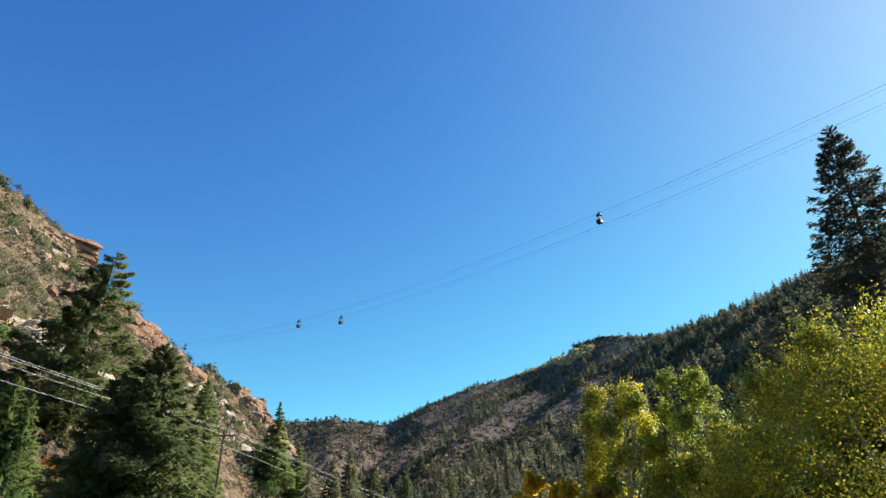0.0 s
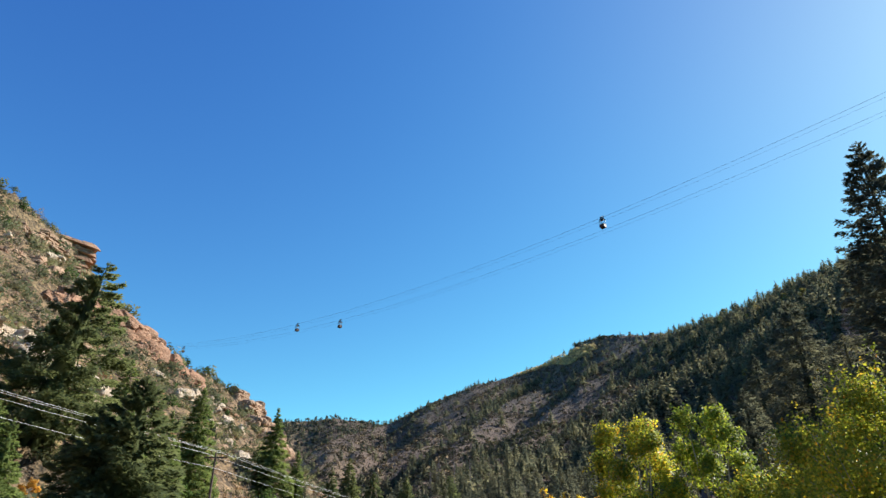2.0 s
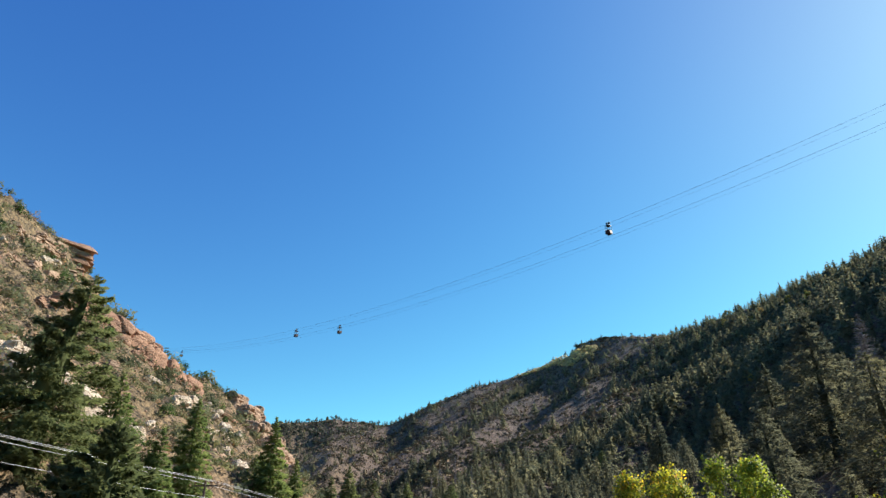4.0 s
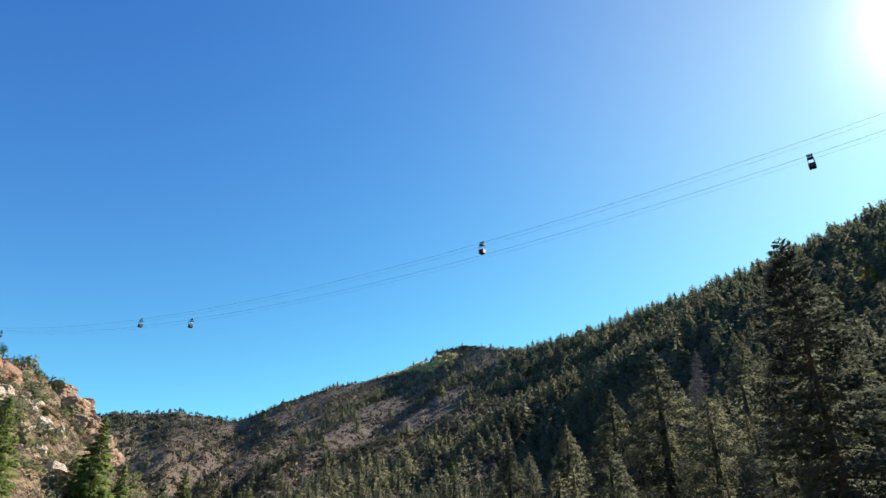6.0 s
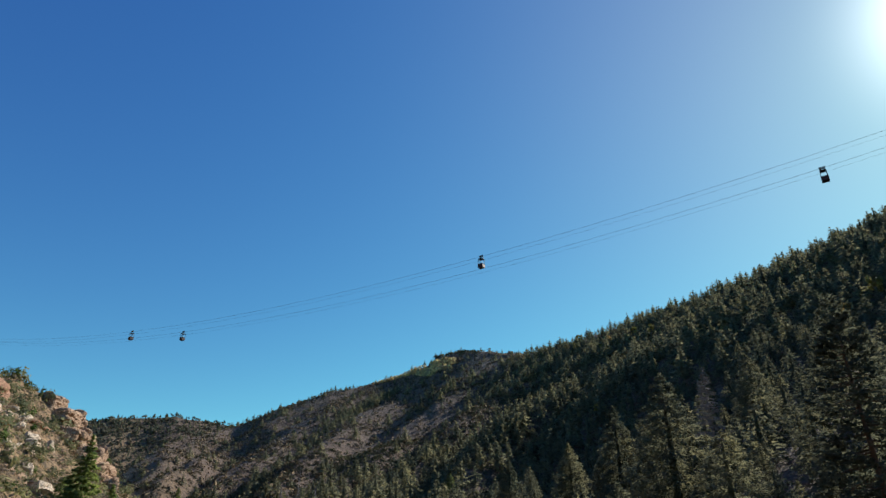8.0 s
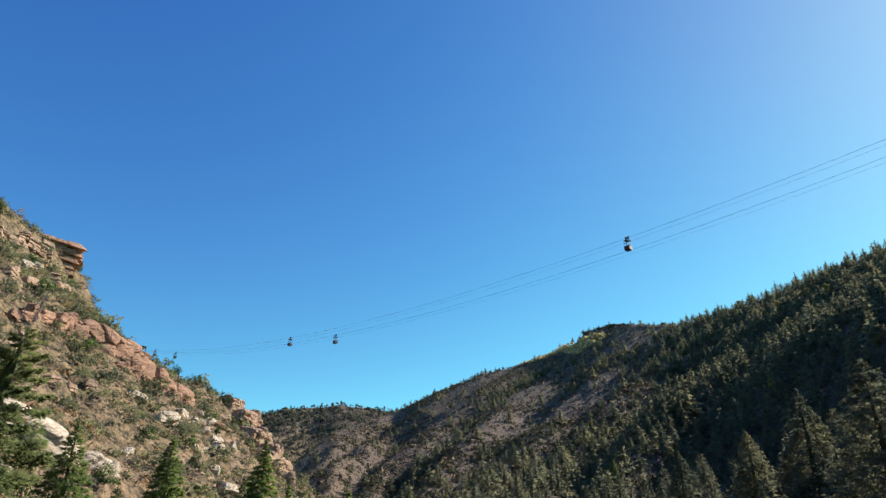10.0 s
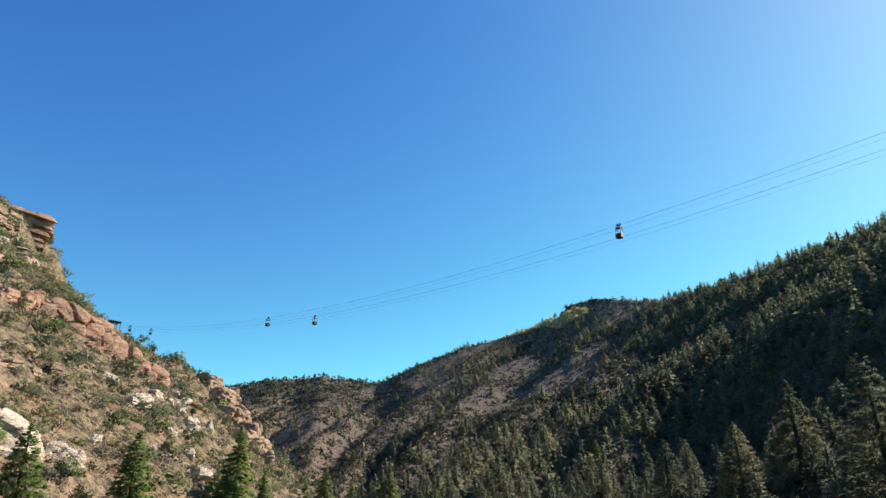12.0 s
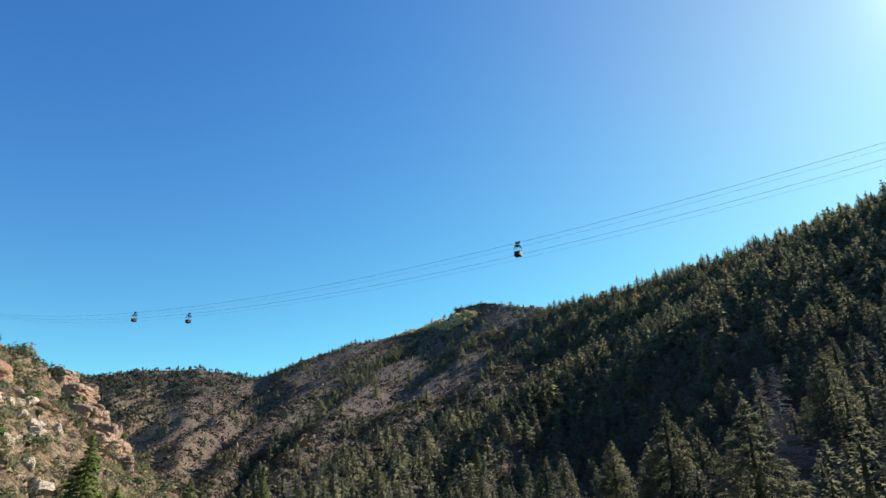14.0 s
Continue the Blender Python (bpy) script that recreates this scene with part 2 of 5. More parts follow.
def make_rock(name, tones, scale=0.25):
    m, n, l, b = material(name, 0.9)
    tc = n.new("ShaderNodeNewGeometry").outputs["Position"]
    mp = n.new("ShaderNodeMapping")
    mp.inputs["Scale"].default_value = (1, 1, 3.0)
    l.new(tc, mp.inputs["Vector"])
    a = noise_out(n, l, scale, 8, 0.7, mp.outputs[0])
    f = noise_out(n, l, scale * 7, 6, 0.7, mp.outputs[0])
    col = ramp(n, l, a, tones)
    dark = ramp(n, l, f, [(0.3, (0.45, 0.42, 0.4)), (0.6, (1, 1, 1))])
    col = mixed(n, l, 0.8, col, dark, "MULTIPLY")
    info = n.new("ShaderNodeObjectInfo")
    col = mixed(n, l, 1.0, col, ramp(n, l, info.outputs["Random"], [(0, (0.8, 0.78, 0.76)), (1, (1.1, 1.05, 1.0))]), "MULTIPLY")
    crack = n.new("ShaderNodeTexVoronoi")
    crack.feature = "DISTANCE_TO_EDGE"
    crack.inputs["Scale"].default_value = scale * 1.6
    wob = n.new("ShaderNodeVectorMath")
    wob.operation = "ADD"
    l.new(mp.outputs[0], wob.inputs[0])
    l.new(a, wob.inputs[1])
    l.new(wob.outputs[0], crack.inputs["Vector"])
    line = ramp(n, l, crack.outputs["Distance"], [(0.0, (0.45, 0.42, 0.4)), (0.035, (1, 1, 1))])
    col = mixed(n, l, 0.4, col, line, "MULTIPLY")
    l.new(col, b.inputs["Base Color"])
    bump(n, l, mixed(n, l, 0.5, f, line), b, 0.9, 0.8)
    return m


def make_bark(name, a, c):
    m, n, l, b = material(name, 0.9)
    f = noise_out(n, l, 3.0, 6, 0.7, n.new("ShaderNodeTexCoord").outputs["Object"])
    l.new(ramp(n, l, f, [(0.3, a), (0.7, c)]), b.inputs["Base Color"])
    bump(n, l, f, b, 0.6, 0.05)
    return m


def make_plain(name, colour, rough=0.5, metal=0.0):
    m, n, l, b = material(name, rough)
    f = noise_out(n, l, 2.5, 5, 0.6, n.new("ShaderNodeTexCoord").outputs["Object"])
    l.new(ramp(n, l, f, [(0.3, tuple(c * 0.7 for c in colour)), (0.7, colour)]), b.inputs["Base Color"])
    b.inputs["Metallic"].default_value = metal
    return m


GROUND = make_ground()
RED_ROCK = make_rock("red_sandstone", [(0.25, (0.21, 0.115, 0.07)), (0.45, (0.37, 0.21, 0.13)), (0.6, (0.45, 0.275, 0.18)), (0.8, (0.52, 0.37, 0.27))], 0.12)
TAN_ROCK = make_rock("tan_sandstone", [(0.25, (0.22, 0.135, 0.09)), (0.45, (0.41, 0.275, 0.18)), (0.6, (0.49, 0.35, 0.24)), (0.8, (0.57, 0.46, 0.35))], 0.2)
PALE_ROCK = make_rock("pale_boulder", [(0.25, (0.48, 0.36, 0.25)), (0.45, (0.68, 0.56, 0.42)), (0.7, (0.8, 0.72, 0.6))], 0.3)
OAK = foliage("oak_brush_leaves", [(0, (0.085, 0.10, 0.058)), (0.5, (0.125, 0.14, 0.082)), (1, (0.175, 0.182, 0.112))], 0.4, 0.8, swing=0.35)
JUNIPER = foliage("juniper_leaves", [(0, (0.025, 0.05, 0.014)), (0.5, (0.05, 0.095, 0.02)), (1, (0.09, 0.15, 0.035))], 0.2, 0.7)
GREY_BRUSH = foliage("bare_brush_twigs", [(0, (0.14, 0.115, 0.09)), (0.5, (0.21, 0.17, 0.135)), (1, (0.28, 0.23, 0.18))], 0.3, 0.9)
RUST_BRUSH = foliage("rust_brush_leaves", [(0, (0.18, 0.105, 0.05)), (0.5, (0.27, 0.165, 0.085)), (1, (0.35, 0.24, 0.13))], 0.3, 0.8)
FAR_SCRUB = foliage("far_scrub_leaves", [(0, (0.06, 0.07, 0.055)), (0.6, (0.085, 0.09, 0.072)), (1, (0.13, 0.12, 0.095))], 0.3, 0.9)
SAGE = foliage("sage_brush", [(0, (0.07, 0.06, 0.042)), (0.5, (0.15, 0.12, 0.085)), (1, (0.28, 0.22, 0.15))], 0.1, 0.9)
COTTON = foliage("turning_leaves", [(0, (0.16, 0.22, 0.033)), (0.5, (0.31, 0.38, 0.047)), (0.8, (0.52, 0.52, 0.057)), (0.94, (0.70, 0.54, 0.055)), (1, (0.66, 0.33, 0.045))], 0.62, 0.5, 0.3, 0.35, 0.3)
GREEN_LEAF = foliage("still_green_leaves", [(0, (0.14, 0.22, 0.038)), (0.6, (0.27, 0.37, 0.052)), (0.94, (0.46, 0.50, 0.062)), (1, (0.64, 0.48, 0.055))], 0.62, 0.5, 0.3, 0.35, 0.26)
GOLD = foliage("golden_leaves", [(0, (0.55, 0.45, 0.045)), (0.5, (0.74, 0.60, 0.06)), (1, (0.78, 0.50, 0.05))], 0.8, 0.5, 0.2, 0.3, 0.12)
PALE_GOLD = foliage("pale_gold_leaves", [(0, (0.36, 0.29, 0.13)), (0.7, (0.50, 0.41, 0.19)), (1, (0.55, 0.38, 0.15))], 0.6, 0.7)
BARE_GOLD = foliage("thin_pale_aspen_crowns", [(0, (0.50, 0.42, 0.25)), (0.8, (0.62, 0.53, 0.33)), (1, (0.66, 0.44, 0.20))], 0.6, 0.7)
DARK_SCRUB = foliage("dark_scrub_leaves", [(0, (0.05, 0.056, 0.038)), (1, (0.095, 0.10, 0.068))], 0.3, 0.8)
PALE_GREEN = foliage("pale_turning_leaves", [(0, (0.20, 0.20, 0.07)), (0.6, (0.30, 0.29, 0.10)), (1, (0.40, 0.36, 0.13))], 0.4, 0.6)
ORANGE = foliage("orange_leaves", [(0, (0.48, 0.25, 0.05)), (1, (0.68, 0.42, 0.09))], 0.7, 0.5, 0.1, 0.3, 0.12)
PALE_BARK = make_bark("pale_bark", (0.25, 0.23, 0.19), (0.45, 0.43, 0.37))
DEAD = make_bark("dead_grey_wood", (0.17, 0.15, 0.145), (0.30, 0.275, 0.265))
POLE_WOOD = make_bark("weathered_pole_wood", (0.07, 0.05, 0.04), (0.15, 0.11, 0.08))
STEEL = make_plain("dark_steel", (0.05, 0.05, 0.055), 0.45, 0.6)
WIRE = make_plain("bright_aluminium_wire", (0.8, 0.8, 0.8), 0.5, 0.1)
ROPE = make_plain("grey_steel_rope", (0.10, 0.10, 0.11), 0.5, 0.5)
TUB_RED = make_plain("rust_red_paint", (0.035, 0.011, 0.010), 0.6)
CREAM = make_plain("pale_cream_paint", (0.7, 0.68, 0.62), 0.5)
PORCELAIN = make_plain("brown_porcelain", (0.18, 0.08, 0.05), 0.2)
ROOF = make_plain("dark_roof_sheet", (0.06, 0.05, 0.045), 0.6)
SPRUCE = foliage("spruce_needles", [(0, (0.122, 0.137, 0.098)), (0.5, (0.158, 0.17, 0.123)), (1, (0.198, 0.205, 0.148))], 0.64, 0.9, swing=0.28)
FIR = foliage("fir_needles", [(0, (0.10, 0.13, 0.06)), (0.5, (0.14, 0.175, 0.08)), (1, (0.185, 0.225, 0.105))], 0.58, 0.9, swing=0.15)
YOUNG = foliage("young_fir_needles", [(0, (0.12, 0.17, 0.06)), (0.5, (0.17, 0.235, 0.08)), (1, (0.23, 0.30, 0.105))], 0.55, 0.9, swing=0.15)
BARK = make_bark("conifer_bark", (0.06, 0.04, 0.028), (0.16, 0.11, 0.08))

# ---- ground sheet ----
def build_ground():
    az = np.concatenate((np.arange(-50, 80, 0.34), np.arange(80, 310, 4.0)))
    rr = [0.01, 0.5, 4, 9, 15, 22]
    while rr[-1] < 1350:
        rr.append(rr[-1] * 1.0145 + 0.05)
    rr += [1600, 2000, 2700, 3600, 4700]
    rr = np.array(rr)
    A, R = np.meshgrid(np.radians(az), rr)
    X, Y = CX + R * np.sin(A), CY + R * np.cos(A)
    Z = height(X.ravel(), Y.ravel()).reshape(X.shape)
    Z[-5:] = np.minimum(Z[-5:], 20)
    nr, na = X.shape
    verts = np.stack([X, Y, Z], -1).reshape(-1, 3)
    i, j = np.meshgrid(np.arange(nr - 1), np.arange(na), indexing="ij")
    j2 = (j + 1) % na
    faces = np.stack([i * na + j, (i + 1) * na + j, (i + 1) * na + j2, i * na + j2], -1).reshape(-1, 4)[:, ::-1]
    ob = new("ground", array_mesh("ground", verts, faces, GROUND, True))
    return tagged(ob, "dry autumn mountainside of grass, brush and reddish earth", "ground", kind="structure")


build_ground()


# ---- conifers ----
def profile(f, bare, full=0.5):
    """Reach of the boughs at a share of the height: between a straight cone and a rounded one."""
    up = np.clip(1 - f, 0.0, 1.0)
    return np.clip((f - bare) / 0.14 + 0.55, 0.55, 1.0) * up ** (1.0 - 0.5 * full) + 0.008


def bough_arrays(rs, n, h, width, boughs=70, blade=0.03, bare=0.05, lean=0.0, ragged=0.35, full=0.5, core=0.3, rise=0.7, sag=0.35, flat=0.05, twigs=7, slim=0.26):
    """A conifer crown: boughs set round the stem, each with side twigs that carry slender needle sprays. Returns corners and triangles."""
    fb = bare + (1 - bare) * (1 - ((np.arange(boughs) + rs.rand(boughs)) / boughs) ** 0.78)
    tops = max(5, boughs // 10)
    fb[-tops:] = rs.uniform(0.86, 0.985, tops)
    ab = np.arange(boughs) * 2.39996 + rs.uniform(-0.5, 0.5, boughs)
    lb = width * profile(fb, bare, full) * (1.1 - ragged * rs.rand(boughs) ** 1.4)
    tilt = rise * smooth(0.25, 1.0, fb) - 0.05 + rs.uniform(-0.12, 0.12, boughs)
    weight = lb ** 1.2 + 0.10 * width ** 1.2
    bi = rs.choice(boughs, n, p=weight / weight.sum())
    L, a = lb[bi], ab[bi]
    j = np.minimum((twigs * rs.uniform(0.0, 1.0, n) ** 0.66).astype(int), twigs - 1)
    side = np.where(rs.rand(n) < 0.5, -1.0, 1.0)
    s = (j + 0.55 + 0.35 * side * ((j % 2) - 0.5)) / twigs
    s = np.clip(s ** 0.8, 0.02, 1.0)
    u = rs.uniform(0.0, 1.0, n) ** 0.8
    reach = L * (0.44 * np.minimum(1, 1.7 * s + 0.2) * np.clip(1.05 - s, 0, 1) ** 0.65 + 0.05)
    o = np.stack([np.cos(a), np.sin(a), 0 * a], -1)
    q = np.stack([-np.sin(a), np.cos(a), 0 * a], -1)
    up = np.array([0, 0, 1.0])
    way = o * 0.72 + q * (side * 0.69)[:, None]
    out = L * s
    P = o * out[:, None] + way * (reach * u)[:, None] + rs.normal(size=(n, 3)) * (flat * L)[:, None] * np.array([0.5, 0.5, 1.0])
    e = np.clip(s + 0.5 * reach * u / (L + 1e-9), 0, 1.2)
    P[:, 2] += fb[bi] * h + L * (tilt[bi] * e - sag * e ** 2 + 0.16 * e ** 4) - 0.22 * reach * u * u
    way = way + o * rs.uniform(-0.1, 0.5, n)[:, None] + q * rs.uniform(-0.45, 0.45, n)[:, None] + up * (rs.uniform(-0.7, 0.35, n) + 0.6 * smooth(0.7, 1.0, fb[bi]))[:, None]
    way /= np.linalg.norm(way, axis=1, keepdims=True)
    flank = np.cross(way, up + rs.normal(size=(n, 3)) * 0.7)
    flank /= np.linalg.norm(flank, axis=1, keepdims=True) + 1e-9
    l = (blade * h * rs.uniform(0.6, 1.35, n) * (1 - 0.35 * smooth(0.75, 1.0, fb[bi])))[:, None]
    w = l * slim * rs.uniform(0.75, 1.25, n)[:, None]
    V = np.stack([P - way * l * 0.5 + flank * w, P - way * l * 0.5 - flank * w, P + way * l * 0.6], 1).reshape(-1, 3)
    F = np.arange(n * 3).reshape(-1, 3)
    if core:
        C, G = skirt_arrays(rs, 1.0, width * core, 9 if n > 2000 else 6, 7 if n > 2000 else 4, bare, full)
        C[:, 2] *= h * 0.95
        F, V = np.concatenate([F, G + len(V)]), np.concatenate([V, C])
    # the leader at the top
    k = min(40, n // 20)
    f = rs.uniform(0.955, 1.0, k)
    T = np.stack([rs.normal(size=k), rs.normal(size=k), 0 * f], -1) * 0.005 * h
    T[:, 2] = f * h
    e = np.stack([rs.normal(size=k), rs.normal(size=k), 1.4 + 0 * f], -1) * blade * h * 0.4
    g = np.cross(e, rs.normal(size=(k, 3)))
    g *= blade * h * 0.22 / (np.linalg.norm(g, axis=1, keepdims=True) + 1e-9)
    F = np.concatenate([F, np.arange(k * 3).reshape(-1, 3) + len(V)])
    V = np.concatenate([V, np.stack([T + g, T - g, T + e], 1).reshape(-1, 3)])
    V[:, 0] += lean * np.clip(V[:, 2] / h, 0, 1) ** 1.5 * h
    return V, F


def skirt_arrays(rs, h, width, tiers=5, sides=8, bare=0.05, full=0.5):
    """A small conifer crown: uneven ragged skirts of boughs, one above the other."""
    Vs, Fs, n0 = [], [], 0
    base = bare + (1 - bare) * np.linspace(0, 1, tiers + 1)[:-1] ** 0.9
    step = (1 - bare) / tiers
    for f in base:
        a = (np.arange(sides * 2) + rs.uniform(-0.35, 0.35, sides * 2) + rs.uniform(0, 2)) * np.pi / sides
        jag = np.where(np.arange(sides * 2) % 2 == 0, rs.uniform(0.85, 1.25, sides * 2), rs.uniform(0.5, 0.8, sides * 2))
        rad = width * float(profile(np.array(f), bare, full)) * jag
        rim = np.stack([rad * np.cos(a), rad * np.sin(a), (f + rs.uniform(-0.25, 0.2, sides * 2) * step) * h - 0.12 * rad], -1)
        tip = min(1.0, f + step * 1.9)
        Vs.append(np.concatenate([rim, [[rs.normal() * 0.02 * width, rs.normal() * 0.02 * width, tip * h]]]))
        k = np.arange(sides * 2)
        Fs.append(np.stack([k, (k + 1) % (sides * 2), np.full(sides * 2, sides * 2)], -1) + n0)
        n0 += sides * 2 + 1
    return np.concatenate(Vs), np.concatenate(Fs)


def trunk_arrays(h, r, lean=0.0, sides=8, rings=7, top=0.97):
    t = np.linspace(0, 1, rings)
    a = np.arange(sides) * 2 * np.pi / sides
    T, A = np.meshgrid(t, a, indexing="ij")
    rad = r * (1 - T * 0.93) * (1 + 0.25 * (T < 0.01))
    V = np.stack([rad * np.cos(A) + lean * (T * top) ** 1.5 * h, rad * np.sin(A), T * h * top - 0.6 * (T < 0.01)], -1).reshape(-1, 3)
    i, j = np.meshgrid(np.arange(rings - 1), np.arange(sides), indexing="ij")
    j2 = (j + 1) % sides
    F = np.stack([i * sides + j, i * sides + j2, (i + 1) * sides + j2, (i + 1) * sides + j], -1).reshape(-1, 4)
    return V, F


def tube_arrays(points, radii, sides=5):
    """A tapered tube along a row of points."""
    P = np.asarray(points, dtype=float)
    d = np.gradient(P, axis=0)
    d /= np.linalg.norm(d, axis=1, keepdims=True) + 1e-9
    ref = np.where(np.abs(d[:, 2:3]) > 0.9, [[1.0, 0, 0]], [[0, 0, 1.0]])
    u = np.cross(d, ref)
    u /= np.linalg.norm(u, axis=1, keepdims=True) + 1e-9
    v = np.cross(d, u)
    a = np.arange(sides) * 2 * np.pi / sides
    R = np.asarray(radii, dtype=float)[:, None, None]
    V = (P[:, None] + R * (u[:, None] * np.cos(a)[None, :, None] + v[:, None] * np.sin(a)[None, :, None])).reshape(-1, 3)
    n = len(P)
    i, j = np.meshgrid(np.arange(n - 1), np.arange(sides), indexing="ij")
    j2 = (j + 1) % sides
    F = np.stack([i * sides + j, i * sides + j2, (i + 1) * sides + j2, (i + 1) * sides + j], -1).reshape(-1, 4)
    return V, F


def joined(pieces):
    Vs, Fs, n0 = [], [], 0
    for V, F in pieces:
        Vs.append(V)
        Fs.append(F + n0)
        n0 += len(V)
    return np.concatenate(Vs), np.concatenate(Fs)


def limb_arrays(rs, h, width, count, bare, lean):
    """Thin bare limbs inside a conifer's crown."""
    pieces = []
    for f in np.linspace(bare * 0.6, 0.93, count):
        a = rs.uniform(0, 6.28)
        L = width * float(profile(np.array(max(f, bare)), bare)) * rs.uniform(0.6, 0.95)
        x0 = lean * f ** 1.5 * h
        pts = [(x0 + math.cos(a) * L * s, math.sin(a) * L * s, f * h - 0.12 * L * s - 0.08 * L * s * s) for s in (0, 0.5, 1)]
        pieces.append(tube_arrays(pts, (0.006 * h * (1 - f) + 0.02, 0.035, 0.012), 4))
    return joined(pieces)


def conifer(name, seed, h, width, sprays, needles, label, limbs=0, **kw):
    rs = np.random.RandomState(seed)
    thing = new(name)
    lean, bare = kw.get("lean", 0.0), kw.get("bare", 0.05)
    part("trunk", array_mesh("trunk", *trunk_arrays(h, h * 0.012 + 0.05, lean), BARK, True), thing)
    V, F = bough_arrays(rs, sprays, h, width, **kw)
    part("crown", array_mesh("crown", V, F, needles, normals=cone_normals(V, lean, h)), thing)
    if limbs:
        part("branchwork", array_mesh("branchwork", *limb_arrays(rs, h, width, limbs, bare, lean), BARK), thing)["kind"] = "stuff"
    return tagged(thing, label, "conifer tree")


def scattered(rs, count, az0, az1, r0, r1):
    """Random places, even over a sector of the land."""
    az = np.radians(rs.uniform(az0, az1, count))
    r = np.sqrt(rs.uniform(r0 ** 2, r1 ** 2, count))
    return CX + r * np.sin(az), CY + r * np.cos(az), np.degrees(az), r


def thinned(x, y, gap):
    """Keeps the places that stand at least gap metres from those kept before."""
    cells, keep = {}, []
    for i, (px, py) in enumerate(zip(x, y)):
        c = (int(px // gap), int(py // gap))
        if all((px - x[k]) ** 2 + (py - y[k]) ** 2 > gap * gap for dx in (-1, 0, 1) for dy in (-1, 0, 1) for k in cells.get((c[0] + dx, c[1] + dy), ())):
            cells.setdefault(c, []).append(i)
            keep.append(i)
    return np.array(keep)


def stand(ob, x, y, sink=0.3, turn=0.0, scale=1.0):
    ob.matrix_basis = pose(x, y, ground_z(x, y) - sink, 0, 0, turn) @ Matrix.Scale(scale, 4)
    return ob


# single conifers that stand out: place, height of the top, half width
LEFT_TREES = [(-54.1, 143.9, 43.3, 3.7), (-57.7, 116, 41.4, 4.0), (-50.4, 196.5, 50, 4.2), (-61, 139, 33.7, 2.6), (-84, 145, 44.6, 2.3), (-44, 105.4, 29.7, 3.4),
              (-66.3, 241.6, 46, 3.0), (-63, 91.6, 29.2, 3.0), (-58, 96, 25, 2.8), (-46.5, 109, 28, 2.8), (-56, 200, 40, 3.2), (-45, 205, 39, 3.0)]
RIGHT_TREES = [(73.8, 55.5, 43.6, 6.0), (56.6, 51, 29.3, 4.6), (73.9, 51.5, 37.7, 5.0), (60.1, 104.7, 48.3, 6.0), (81.3, 162.5, 56.7, 4.6), (52.3, 81, 34.3, 4.4), (40.6, 87, 28.5, 3.6),
               (110.7, 144.6, 66.9, 5.6), (123.3, 200.5, 70.5, 4.4), (78, 185, 50, 3.8), (71.7, 171.3, 48.4, 3.8), (57.5, 179, 45, 3.4)]
VALLEY_TREES = [(-33.7, 239.5, 41.8, 3.8), (-17.9, 323, 45.4, 3.4), (65.7, 277, 46, 3.4), (69.6, 296, 47.5, 3.4), (-24, 232, 36, 3.2), (-38, 228, 37, 3.0), (-12, 228, 32, 3.0), (-29, 215, 33, 2.8), (2, 240, 36, 3.0)]


